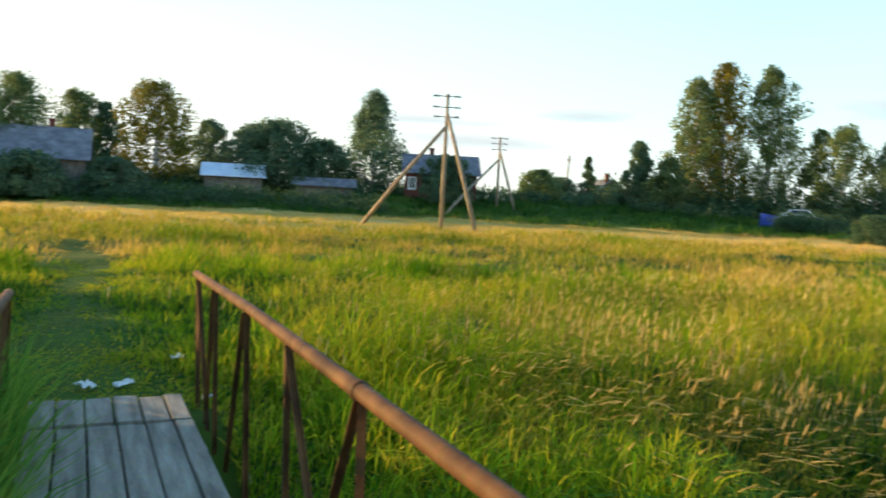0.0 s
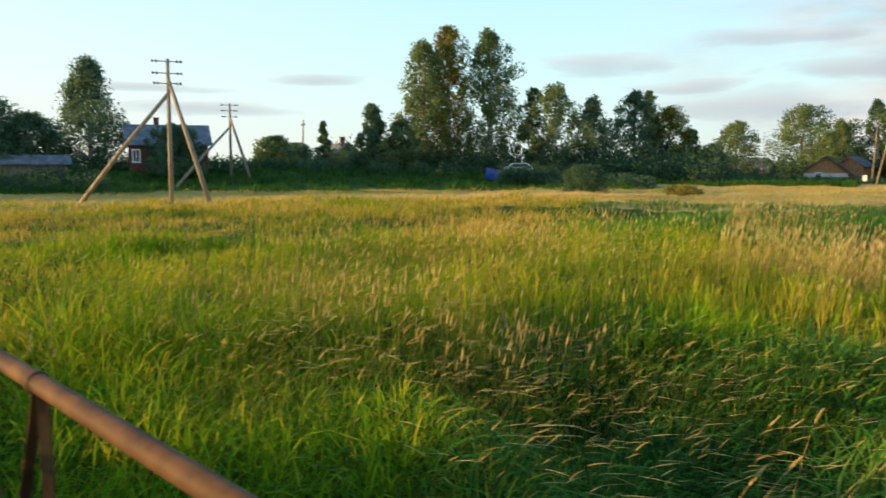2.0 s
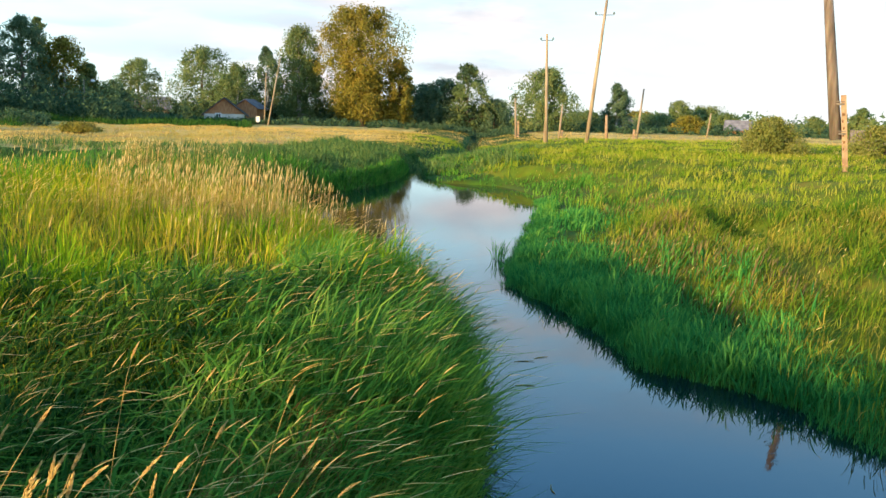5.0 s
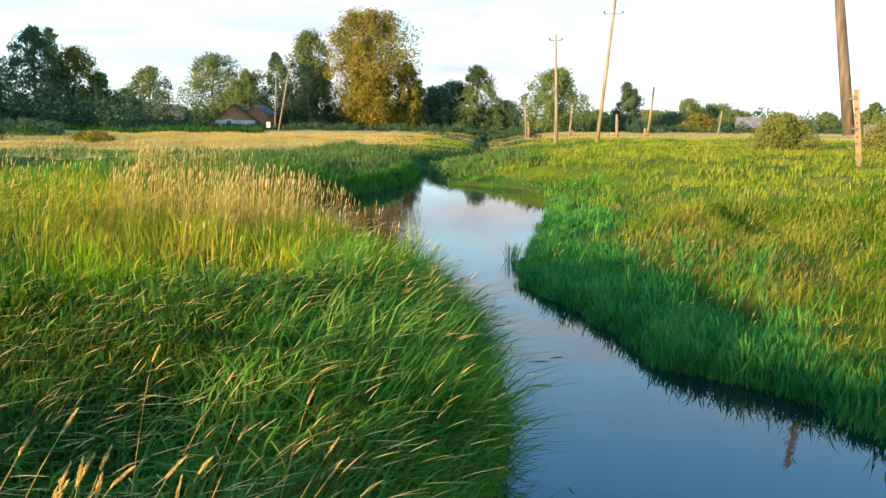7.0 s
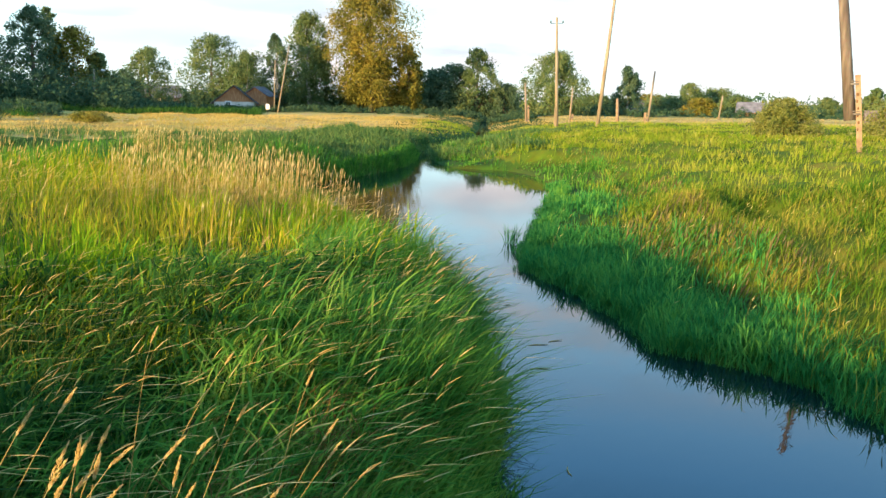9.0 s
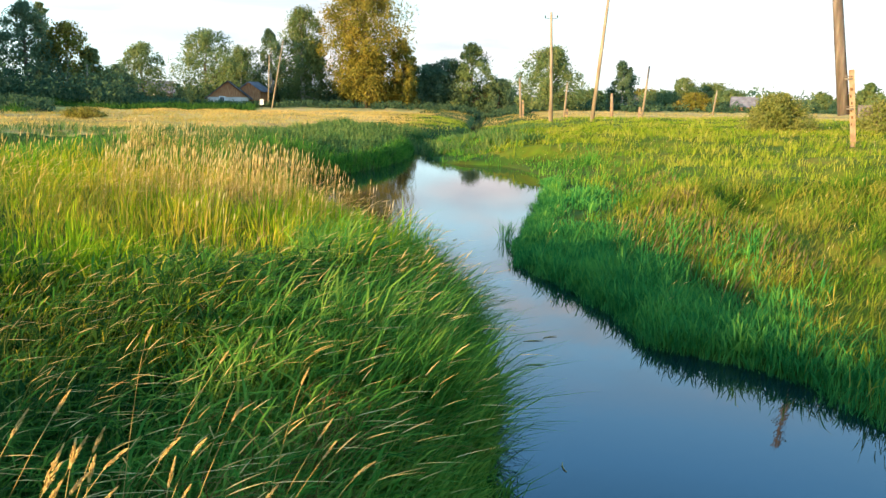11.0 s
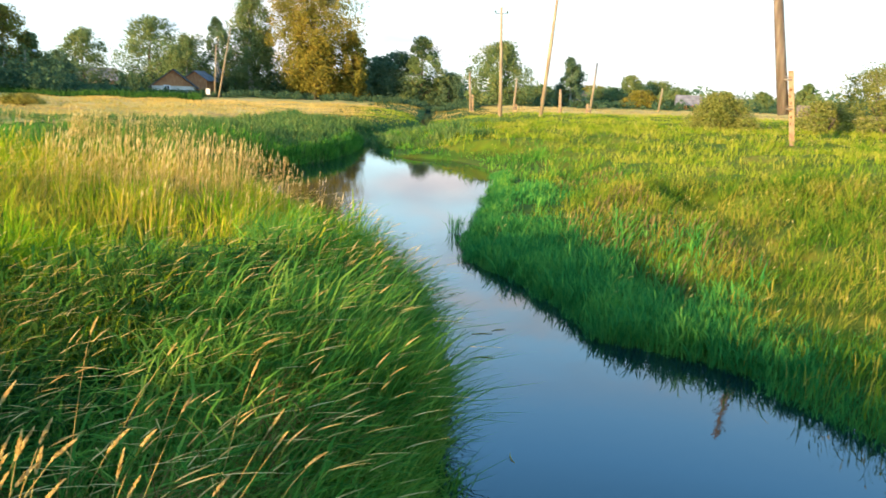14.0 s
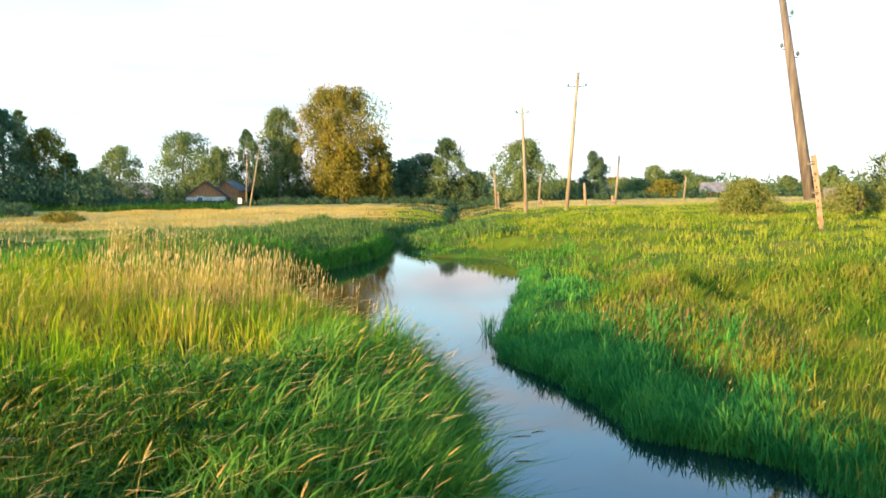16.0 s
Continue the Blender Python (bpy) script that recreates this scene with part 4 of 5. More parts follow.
# name, label, x, y, top, half width, leaves, bark, crown's foot, crown's shape, clumps
TREES = [
    ("birch_tree", "tall birch above grey-roofed house", -40.1, 75.5, 11.6, 3.3, G1, B, 0.2, "oval", 46),
    ("birch_tree", "slender birch in a village garden", -39.3, 86.5, 11.6, 2.6, G1, B, 0.15, "oval", 40),
    ("lime_tree", "dark round garden tree", -36.5, 87.7, 10.6, 1.9, G3, A, 0.1, "oval", 36),
    ("birch_tree", "broad birch with sun-gold tinted leaves by the sheds", -30.1, 84.8, 12.6, 3.6, G2, B, 0.1, "oval", 52),
    ("lime_tree", "low dark garden tree", -26.3, 91.3, 9.5, 2.6, G3, A, 0.1, "oval", 36),
    ("apple_tree", "dark bushy apple tree", -21.0, 88.5, 9.0, 2.8, G3, A, 0.05, "dome", 40),
    ("willow_tree", "wide dark rounded willow", -17.9, 87.0, 9.5, 4.2, G3, A, 0.05, "dome", 60),
    ("willow_tree", "low dark spreading willow", -13.6, 89.5, 7.8, 3.2, G3, A, 0.05, "dome", 44),
    ("birch_tree", "birch with a loose pointed crown", -8.1, 92.5, 13.6, 4.3, G3, B, 0.06, "cone", 66),
    ("apple_tree", "bushy dark tree before the red house", 0.3, 84.0, 6.5, 2.7, G3, A, 0.0, "dome", 34),
    ("apple_tree", "small garden tree at the village edge", 11.2, 94.4, 5.9, 2.3, G1, A, 0.0, "dome", 30),
    ("spruce_tree", "small pointed spruce at the village edge", 18.4, 103.4, 8.2, 1.2, G3, A, 0.05, "cone", 26),
    ("apple_tree", "wide low garden tree", 14.6, 104.5, 5.4, 3.2, G3, A, 0.0, "dome", 34),
    ("alder_tree", "pointed dark alder at the field's edge", 21.5, 89.5, 9.3, 2.5, G3, A, 0.03, "cone", 44),
    ("alder_tree", "dark young alder at the village edge", 24.2, 87.5, 7.6, 2.0, G1, A, 0.03, "oval", 32),
    ("birch_tree", "tall birch of a group with dangling boughs", 28.8, 93.7, 17.1, 2.9, G1, B, 0.12, "oval", 62),
    ("birch_tree", "tallest birch of the group", 32.3, 94.7, 19.2, 3.1, G2, B, 0.15, "oval", 70),
    ("birch_tree", "tall narrow dark birch", 37.1, 92.9, 18.6, 3.3, G1, B, 0.12, "oval", 70),
    ("birch_tree", "slim young birch at the village edge", 41.8, 90.9, 11.7, 1.9, G1, B, 0.1, "oval", 32),
    ("birch_tree", "airy birch with sky between its leaves", 43.3, 87.9, 11.9, 3.1, G1, B, 0.2, "oval", 34),
    ("birch_tree", "loose birch with drooping crown", 47.3, 85.9, 10.3, 3.1, G3, B, 0.15, "cone", 36),
    ("lime_tree", "dense dark lime at the village edge", 55.0, 89.5, 11.6, 3.2, G3, A, 0.03, "oval", 52),
    ("spruce_tree", "spire-like top of a spruce", 60.4, 94.4, 12.3, 1.3, G1, A, 0.1, "oval", 28),
    ("birch_tree", "birch with a lit yellow-green crown", 60.3, 89.7, 9.7, 2.8, G2, B, 0.05, "oval", 44),
    ("lime_tree", "low rounded lime at the village edge", 62.9, 88.6, 6.9, 2.2, G1, A, 0.0, "dome", 30),
    ("apple_tree", "small dark apple tree", 77.6, 104.4, 5.7, 2.6, G3, A, 0.0, "dome", 26),
    ("lime_tree", "round garden lime at the village edge", 85.4, 108.5, 9.3, 3.5, G1, A, 0.1, "dome", 44),
    ("willow_tree", "spreading grey-green willow by the houses", 91.1, 100.4, 11.4, 4.6, G1, A, 0.1, "dome", 56),
    ("lime_tree", "low broad lime at the village edge", 98.0, 100.9, 7.6, 3.4, G2, A, 0.0, "dome", 36),
    ("birch_tree", "dark upright birch at the village edge", 94.7, 90.0, 11.5, 2.1, G3, B, 0.08, "oval", 36),
    ("birch_tree", "pointed tall birch beside the poplar", 94.2, 83.2, 14.2, 3.5, G1, B, 0.03, "oval", 80),
    ("poplar_tree", "huge spreading poplar glowing in evening sun", 97.7, 74.2, 17.0, 5.0, G2, A, 0.10, "crown", 175),
    ("lime_tree", "golden lime against the poplar", 102.0, 70.6, 9.8, 2.2, G2, A, 0.0, "oval", 54),
    ("alder_tree", "dark alder at the wood's edge", 110.1, 70.5, 6.6, 3.2, G3, A, 0.0, "dome", 40),
    ("lime_tree", "upright lime over the stream", 113.4, 65.2, 9.8, 3.5, G1, A, 0.0, "oval", 50),
    ("alder_tree", "small dark alder at the village edge", 120.0, 63.6, 4.6, 2.2, G3, A, 0.0, "dome", 26),
    ("poplar_tree", "round dense poplar behind the poles", 109.9, 50.0, 8.8, 4.1, G1, A, 0.0, "dome", 64),
    ("birch_tree", "small upright birch at the village edge", 123.2, 44.0, 7.2, 2.1, G3, B, 0.05, "oval", 34),
    ("lime_tree", "far low lime at the village edge", 165.0, 55.5, 3.4, 5.0, G2, A, 0.0, "dome", 40),
    ("birch_tree", "far upright birch at the village edge", 154.8, 43.4, 5.4, 2.4, G1, A, 0.0, "oval", 30),
    ("lime_tree", "far broad lime at the village edge", 165.7, 41.0, 4.6, 5.0, G1, A, 0.0, "dome", 44),
    ("willow_bush", "pale green bush by far houses", 136.1, 36.2, 2.7, 2.4, G2, A, 0.0, "bush", 24),
    ("birch_tree", "little far birch at the village edge", 149.6, 19.3, 3.0, 1.6, G1, A, 0.0, "oval", 22),
    ("birch_tree", "little far birch at the village edge", 90.5, 7.2, 3.4, 1.2, G1, A, 0.0, "oval", 20),
    ("willow_bush", "rounded pale willow bush in the meadow", 47.7, 8.1, 2.2, 1.75, G4, A, 0.0, "bush", 60),
    ("willow_bush", "large pale willow thicket in the meadow", 49.0, 0.0, 4.0, 2.7, G4, A, 0.0, "bush", 70),
    ("willow_bush", "pale willow thicket in the damp meadow", 47.0, -3.6, 3.7, 2.6, G4, A, 0.0, "bush", 66),
    ("willow_bush", "low pale willow bush", 46.9, 2.9, 1.9, 1.5, G4, A, 0.0, "bush", 30),
    ("willow_bush", "pale willow thicket in the damp meadow", 45.0, -8.0, 3.9, 3.0, G4, A, 0.0, "bush", 66),
    ("willow_bush", "dark rounded willow bush at the field's edge", 30.4, 56.3, 2.35, 2.0, M_SHRUB, A, 0.0, "bush", 56),
    ("willow_bush", "low yellow-green bush in dry grass", 34.4, 49.2, 0.8, 1.3, G2, A, 0.0, "bush", 22),
    ("birch_tree", "yellow-green birch behind the orange-gabled house", 90.9, 92.5, 8.6, 3.8, G1, B, 0.1, "oval", 40),
    ("lime_tree", "dense lime in the poplar's shade", 98.7, 85.6, 9.8, 3.4, G1, A, 0.0, "oval", 40),
    ("alder_tree", "dark alder in the poplar's shade", 101.0, 78.0, 8.0, 3.8, G3, A, 0.0, "dome", 44),
    ("alder_tree", "dark bushy alder beside the poplar", 107.5, 72.0, 6.4, 3.0, G3, A, 0.0, "dome", 34),
    ("alder_tree", "dark dense alder behind the stream", 112.6, 69.0, 7.4, 4.2, G3, A, 0.0, "dome", 44),
    ("alder_tree", "low dark alder behind the stream", 115.5, 61.4, 4.4, 3.2, G3, A, 0.0, "dome", 34),
    ("alder_tree", "low dark alder in a village garden", 72.6, 103.2, 4.6, 3.6, G3, A, 0.0, "dome", 34),
    ("lime_tree", "far low lime behind the slanting pole", 130.6, 52.5, 3.0, 3.6, G1, A, 0.0, "dome", 30),
    ("lime_tree", "far low lime by the distant houses", 146.0, 44.8, 3.0, 4.2, G1, A, 0.0, "dome", 30),
    ("lime_tree", "far rounded lime by the distant houses", 149.0, 33.6, 3.2, 3.8, G1, A, 0.0, "dome", 30),
    # beside and behind the bridge: unseen bushes added to shade banks and path
    ("willow_bush", "small unseen willow bush added beside the footbridge for shade", -6.7, 6.3, 1.2, 1.3, G1, A, 0.0, "bush", 40),
    ("willow_bush", "dense unseen willow bush added beside the footbridge for shade", -5.7, 4.3, 1.85, 1.1, G1, A, 0.0, "bush", 40),
    ("willow_bush", "dense unseen willow bush added on the river bank for shade", -5.6, 1.7, 1.6, 1.25, G1, A, 0.0, "bush", 42),
    ("willow_bush", "dense unseen willow bush added above the water for shade", -6.1, -0.4, 1.95, 1.3, G1, A, 0.0, "bush", 40),
    ("willow_bush", "dense unseen willow bush added beside the footbridge for shade", -7.0, 5.6, 1.95, 1.1, G1, A, 0.0, "bush", 46),
    ("willow_bush", "dense unseen willow bush added on the river bank for shade", -6.9, 2.4, 1.9, 1.1, G1, A, 0.0, "bush", 50),
    ("willow_bush", "dense unseen willow bush added on the river bank for shade", -6.9, 0.7, 1.8, 1.3, G1, A, 0.0, "bush", 50),
    ("willow_bush", "dense unseen willow bush added above the water for shade", -7.3, -1.8, 2.4, 1.4, G1, A, 0.0, "bush", 50),
    ("willow_bush", "dense unseen willow bush added on the river bank for shade", -6.2, 3.3, 2.0, 0.75, G1, A, 0.0, "bush", 42),
    ("willow_bush", "low unseen willow bush added to shade the trodden path", -8.2, 9.6, 1.55, 1.4, G1, A, 0.0, "bush", 46),
    ("willow_bush", "low unseen willow bush added to shade the trodden path", -8.4, 8.0, 1.75, 1.1, G1, A, 0.0, "bush", 40),
    ("willow_bush", "low unseen willow bush added to shade the trodden path", -9.8, 12.0, 1.3, 1.4, G1, A, 0.0, "bush", 44),
    # lilacs in the village gardens
    ("lilac_bush", "dense lilac before the grey-roofed house", -34.6, 67.5, 4.3, 2.6, G3, A, 0.0, "bush", 40),
    ("lilac_bush", "dense lilac at the garden fence", -29.6, 73.0, 4.2, 2.3, G3, A, 0.0, "bush", 36),
    ("lilac_bush", "tall lilac beside the house corner", -39.0, 66.5, 4.6, 2.4, G3, A, 0.0, "bush", 36),
    # the village's further gardens: unseen trees added to shade the slope
    ("birch_tree", "unseen garden birch added further along the village for shade", -52.0, 74.0, 12.5, 3.6, G1, B, 0.1, "oval", 44),
    ("lime_tree", "broad unseen garden lime added further along the village for shade", -58.0, 80.0, 11.0, 4.2, G3, A, 0.05, "dome", 44),
    ("lime_tree", "dark unseen garden lime added further along the village for shade", -64.0, 70.0, 11.5, 4.2, G3, A, 0.05, "dome", 44),
    ("birch_tree", "old unseen birch added further along the village for shade", -72.0, 78.0, 13.0, 4.0, G1, B, 0.1, "oval", 44),
]
for i, (nm, lb, x, y, top, hw, lf, bk, bot, shp, cl) in enumerate(TREES):
    far = math.hypot(x, y)
    tree(nm, lb, x, y, top, hw * (1.36 if far > 70 else 1.08), lf, bk, 100 + i, bot * 0.6, shp, int(cl * 2.8), (80 if far > 70 else 72) if hw > 2 else 70, 0.215 if far > 70 else 0.085)


def thicket(name, label, seed, az0, az1, r0, r1, tall, count, per, size, mat):
    """Undergrowth along the edge of the village: leaf sprigs round many low clump centres."""
    rng = np.random.default_rng(seed)
    az, r = np.radians(rng.uniform(az0, az1, count)), rng.uniform(r0, r1, count)
    x, y = r * np.sin(az), r * np.cos(az)
    k = rng.uniform(0.35, 1.0, count) * tall
    z = height(x, y) + k * 0.45
    v, f = leaf_cloud(rng, np.stack([x, y, z], -1), k * 0.55, per, size)
    v[:, 2] = np.maximum(v[:, 2], height(v[:, 0], v[:, 1]))
    tagged(new(name, tri_mesh(name, v, f, mat)), label, "undergrowth", kind="stuff")


thicket("undergrowth", "dark weeds and shrubs below the village gardens", 11, -36, 21, 86, 98, 1.8, 500, 60, 0.21, M_SHRUB)
thicket("undergrowth", "dark shrubs behind the parked car", 17, 11, 38, 94, 103, 4.6, 380, 75, 0.22, M_SHRUB)
thicket("undergrowth", "dark shrubs between the far trees", 18, 41, 62, 127, 142, 4.2, 280, 75, 0.28, M_SHRUB)
thicket("undergrowth", "low shrubs before the grey-roofed house", 23, 30, 41, 127, 142, 1.8, 150, 60, 0.22, M_SHRUB)
thicket("undergrowth", "garden shrubs hiding the house walls", 16, -38, -4, 74, 81, 1.9, 300, 60, 0.18, M_SHRUB)
thicket("undergrowth", "weeds hiding the parked car", 20, 22.6, 26.2, 79, 83, 2.0, 170, 70, 0.15, M_SHRUB)
thicket("undergrowth", "weeds at the foot of the birches", 19, 25.5, 33, 77, 90, 0.9, 200, 70, 0.15, M_SHRUB)
thicket("undergrowth", "low weeds before the orange-gabled house", 22, 41.5, 46.5, 110, 115, 0.9, 120, 60, 0.16, M_SHRUB)
thicket("undergrowth", "dark shrubs along the field's end", 21, 28, 35.5, 107, 116, 2.5, 170, 60, 0.22, M_SHRUB)
thicket("undergrowth", "low weeds before the village gardens", 24, 35.5, 41.5, 107, 116, 1.2, 110, 60, 0.16, M_SHRUB)
thicket("undergrowth", "dark shrubs under the far trees", 12, 46.5, 64, 108, 124, 1.1, 300, 70, 0.16, M_SHRUB)
thicket("undergrowth", "low far bushes beyond the poles", 13, 60, 105, 120, 165, 1.5, 420, 60, 0.25, M_SHRUB)
thicket("far_woods", "distant dark woods on the horizon", 14, 0, 360, 230, 330, 5.5, 1700, 20, 1.0, M_LEAF_DARK)


# ---- grasses ----
WIND = np.array([0.66, -0.75])


def blade_mesh(rng, root, tall, wide, lean, segs, way):
    """Tapering bent blades: root (k, 3), tall, wide, lean (k,), way (k, 2)."""
    k = len(root)
    face = np.arctan2(way[:, 1], way[:, 0]) + np.pi / 2 + rng.normal(size=k) * 0.6
    side = np.stack([np.cos(face), np.sin(face)], -1)
    lv = []
    for j in range(segs + 1):
        t = (j / segs) ** 0.85
        c = np.empty((k, 3))
        c[:, :2] = root[:, :2] + way * (lean * tall * t ** 1.8)[:, None]
        c[:, 2] = root[:, 2] + tall * (t - np.minimum(0.40 * lean, 0.75) * t ** 2.6)
        w = wide * (0.35 + 1.3 * t) * (1 - t) ** 0.6 * 0.75
        if j < segs:
            a, b = c.copy(), c.copy()
            a[:, :2] -= side * w[:, None]
            b[:, :2] += side * w[:, None]
            lv += [a, b]
        else:
            lv.append(c)
    v = np.stack(lv, 1)
    m = 2 * segs + 1
    tri = []
    for j in range(segs - 1):
        o = 2 * j
        tri += [(o, o + 1, o + 3), (o, o + 3, o + 2)]
    tri.append((2 * segs - 2, 2 * segs - 1, 2 * segs))
    f = (np.arange(k) * m)[:, None, None] + np.array(tri)[None]
    return v.reshape(-1, 3), f.reshape(-1, 3)


def scatter(rng, count, r0, r1, az0, az1):
    az = np.radians(rng.uniform(az0, az1, count))
    r = np.sqrt(rng.uniform(r0 * r0, r1 * r1, count))
    return 0.7 + r * np.sin(az), 0.1 + r * np.cos(az)


def grows(x, y, margin=0.0):
    """True where grass can stand: not in the water or on the bridge."""
    n, s = to_ns(x, y)
    dl, dr = banks(n, s)
    on_bridge = (n > -0.5) & (n < 1.08) & (s < 6.5)
    return (np.maximum(dl, dr) > margin) & ~on_bridge


def patch(x, y, scale, seed):
    """Smooth pseudo-random patchiness from 0 to 1."""
    a = np.sin(x / scale + seed) + np.sin(y / scale * 1.3 + seed * 2.1) + np.sin((x + y) / scale * 0.7 + seed * 0.7) + np.sin((x - 1.7 * y) / scale * 0.45 + seed)
    return np.clip(0.5 + a / 5.0, 0, 1)


def sward(label, seed, count, r0, r1, az0, az1, tall, wide, lean, segs, mat, side=0, per=14, spread=0.10, gust=0.8, zone=None, leafy=0.0, even=0.0, clear=0.0):
    """Grass in tussocks: count blades, per of them in a tuft, splaying out from its middle and blown over by the wind.
    zone: (from, to, sense): how it gives way with the distance from the water; leafy: share of the blades that spring from up the stems."""
    rng = np.random.default_rng(seed)
    tx, ty = scatter(rng, count // per, r0, r1, az0, az1)
    tn, ts = to_ns(tx, ty)
    dl, dr = banks(tn, ts)
    keep = np.maximum(dl, dr) > 0
    if side:
        keep &= (dl > 0) if side > 0 else (dr > 0)
    if zone:
        a, b, sense = zone
        # shifts the sunlit grass tone down to the water on the right bank
        p = smooth(a, b, np.maximum(dl, dr) + 2.8 * smooth(11.0, 8.0, tn) * (dr > 0) + 2.4 * (patch(tx, ty, 1.4, seed % 7) - 0.5))
        keep &= rng.random(len(tx)) < (p if sense > 0 else 1 - p)
    if clear:
        keep &= (dl > clear * rng.random(len(tx))) | (tn > 10.0) | (tn < 4.4)
    tx, ty = tx[keep], ty[keep]
    size = rng.uniform(0.45, 1.25, len(tx)) * (0.30 + 0.75 * patch(tx, ty, 0.8, 3) + 0.40 * patch(tx, ty, 2.6, 5))
    size = size + even * (rng.uniform(0.75, 1.1, len(tx)) - size)
    tx, ty, size = np.repeat(tx, per), np.repeat(ty, per), np.repeat(size, per)
    off = rng.normal(size=(len(tx), 2)) * spread
    x, y = tx + off[:, 0], ty + off[:, 1]
    keep = grows(x, y, 0.02)
    x, y, off, size = x[keep], y[keep], off[keep], size[keep]
    n, s = to_ns(x, y)
    k = len(x)
    # short on the trodden way past the bridge, and lower at the water's edge
    way = np.exp(-((n - 0.1 - 0.2 * np.sin(s * 0.4)) / (1.15 + 0.6 * (1 - smooth(8, 13, s)))) ** 2) * smooth(5.5, 6.8, s) * (1 - smooth(24, 34, s))
    edge = np.maximum(*banks(n, s))
    ht = tall * size * (1 - 0.92 * way) * np.where((n > 3) & (n < 12), 1.05 - 0.05 * smooth(0.0, 1.2, edge), 0.62 + 0.38 * smooth(0.0, 1.6, edge)) * (1 - 0.6 * hollow(x, y))
    # thin and low in the shade beside the deck
    ht = ht * (1 - 0.6 * (1 - smooth(1.0, 2.5, n)) * smooth(1.5, 3.0, s) * (n > 0) * (1 - smooth(6.3, 7.0, s)))
    root = np.stack([x, y, height(x, y) - 0.02], -1)
    up_stem = rng.random(k) < leafy
    root[:, 2] += np.where(up_stem, ht * rng.uniform(0.02, 0.70, k), 0)
    ht = ht * np.where(up_stem, rng.uniform(0.26, 0.46, k), rng.uniform(0.6, 1.05, k))
    blow = off / (spread * 1.2) + WIND * gust + rng.normal(size=(k, 2)) * 0.35
    ln = np.linalg.norm(blow, axis=1, keepdims=True) + 1e-6
    wid = wide * np.maximum(np.hypot(x, y) / (r0 + 4), 1) ** 0.8 * rng.uniform(0.6, 1.4, k) * np.where(up_stem, 0.85, 1.0)
    bend = lean * np.minimum(ln[:, 0], 1.8) * rng.uniform(0.5, 1.3, k) * (0.5 + 0.5 * smooth(0.0, 1.6, edge)) * np.where(up_stem, 1.35, 1.0)
    v, f = blade_mesh(rng, root, ht, wid, bend, segs, blow / ln)
    tagged(new("grass", tri_mesh("grass", v, f, mat)), label, "grass", kind="stuff")


sward("tall lush grass bent by the wind beside the bridge", 21, 84000, 0.9, 8.5, -40, 112, 0.78, 0.0165, 0.90, 3, M_GRASS, 1, 20, 0.10, 1.3, (1.7, 4.2, -1), 0.86, clear=1.2)
# yellow meadow colour paints the sunlit parts of the left slope
sward("sunlit mixed grass on the slope by the bridge", 36, 42000, 3.2, 9.0, -40, 26, 0.80, 0.0135, 0.6, 3, M_MEADOW, 1, 16, 0.09, 0.5, (1.3, 3.8, 1), 0.8)
sward("sunlit mixed grass above the near bank", 47, 26000, 6.2, 9.5, 24, 64, 0.66, 0.0125, 0.65, 3, M_MEADOW, 1, 16, 0.09, 0.8, (0.5, 2.6, 1), 0.8)
sward("rank grass beyond the rail, deep green for shade", 38, 30000, 2.6, 7.4, 24, 58, 0.82, 0.0175, 0.75, 3, M_HERB, 1, 16, 0.09, 1.0, (1.3, 3.8, 1), 0.8)
sward("short trodden grass on the worn path, darkened for shade", 48, 17000, 5.5, 17.0, -34, -8, 0.55, 0.014, 0.5, 2, M_HERB, 1, 12, 0.12, 0.4)
# sedge colour holds the right bank's shade, sward 24 its sunlit part
sward("dense green grass along the far bank, tinted for shade", 22, 72000, 4.0, 24.0, 40, 120, 0.46, 0.0150, 0.48, 2, M_SEDGE, -1, 16, 0.09, 0.5, (1.4, 3.2, -1), 0.5)
sward("green grass along the far reach of the river", 37, 44000, 22.0, 48.0, 45, 90, 0.56, 0.023, 0.45, 2, M_GRASS, -1, 14, 0.14, 0.5, (1.6, 4.5, -1), 0.3)
sward("nettles and rank herbs in the near grass, darkened for shade", 67, 20000, 1.4, 8.6, 10, 64, 0.74, 0.026, 0.55, 2, M_HERB, 1, 16, 0.10, 0.4, (0.8, 2.2, 1), 0.85)
sward("withered leaves among the near grass", 30, 8000, 0.9, 9.0, -40, 112, 0.55, 0.009, 1.0, 3, M_DOCK, 1, 5, 0.08, 1.0, None, 0.5)
sward("mixed meadow grass on the left bank", 23, 74000, 8.0, 20.0, -40, 75, 0.72, 0.0145, 0.4, 2, M_MEADOW, 1, 14, 0.11, 0.4, None, 0.5)
sward("sunlit meadow grass on the right bank", 24, 66000, 7.0, 21.0, 50, 118, 0.56, 0.0130, 0.6, 2, M_BANK_NEAR, -1, 16, 0.12, 0.7, (0.9, 2.8, 1), 0.6, even=0.55)
sward("sunlit meadow grass further along the right bank", 66, 52000, 20.0, 50.0, 50, 115, 0.44, 0.021, 0.5, 2, M_BANK, -1, 14, 0.18, 0.7, (0.9, 2.8, 1), 0.3, even=0.6)
sward("green weeds on the slope below the village, darkened for shade", 63, 27000, 71.0, 91.0, -39, 31, 0.80, 0.066, 0.4, 2, M_HERB, 0, 10, 0.3, 0.3)
sward("dark green weeds before the far gardens", 68, 20000, 88.0, 108.0, 31, 45, 0.75, 0.06, 0.4, 2, M_HERB, 0, 10, 0.3, 0.3)
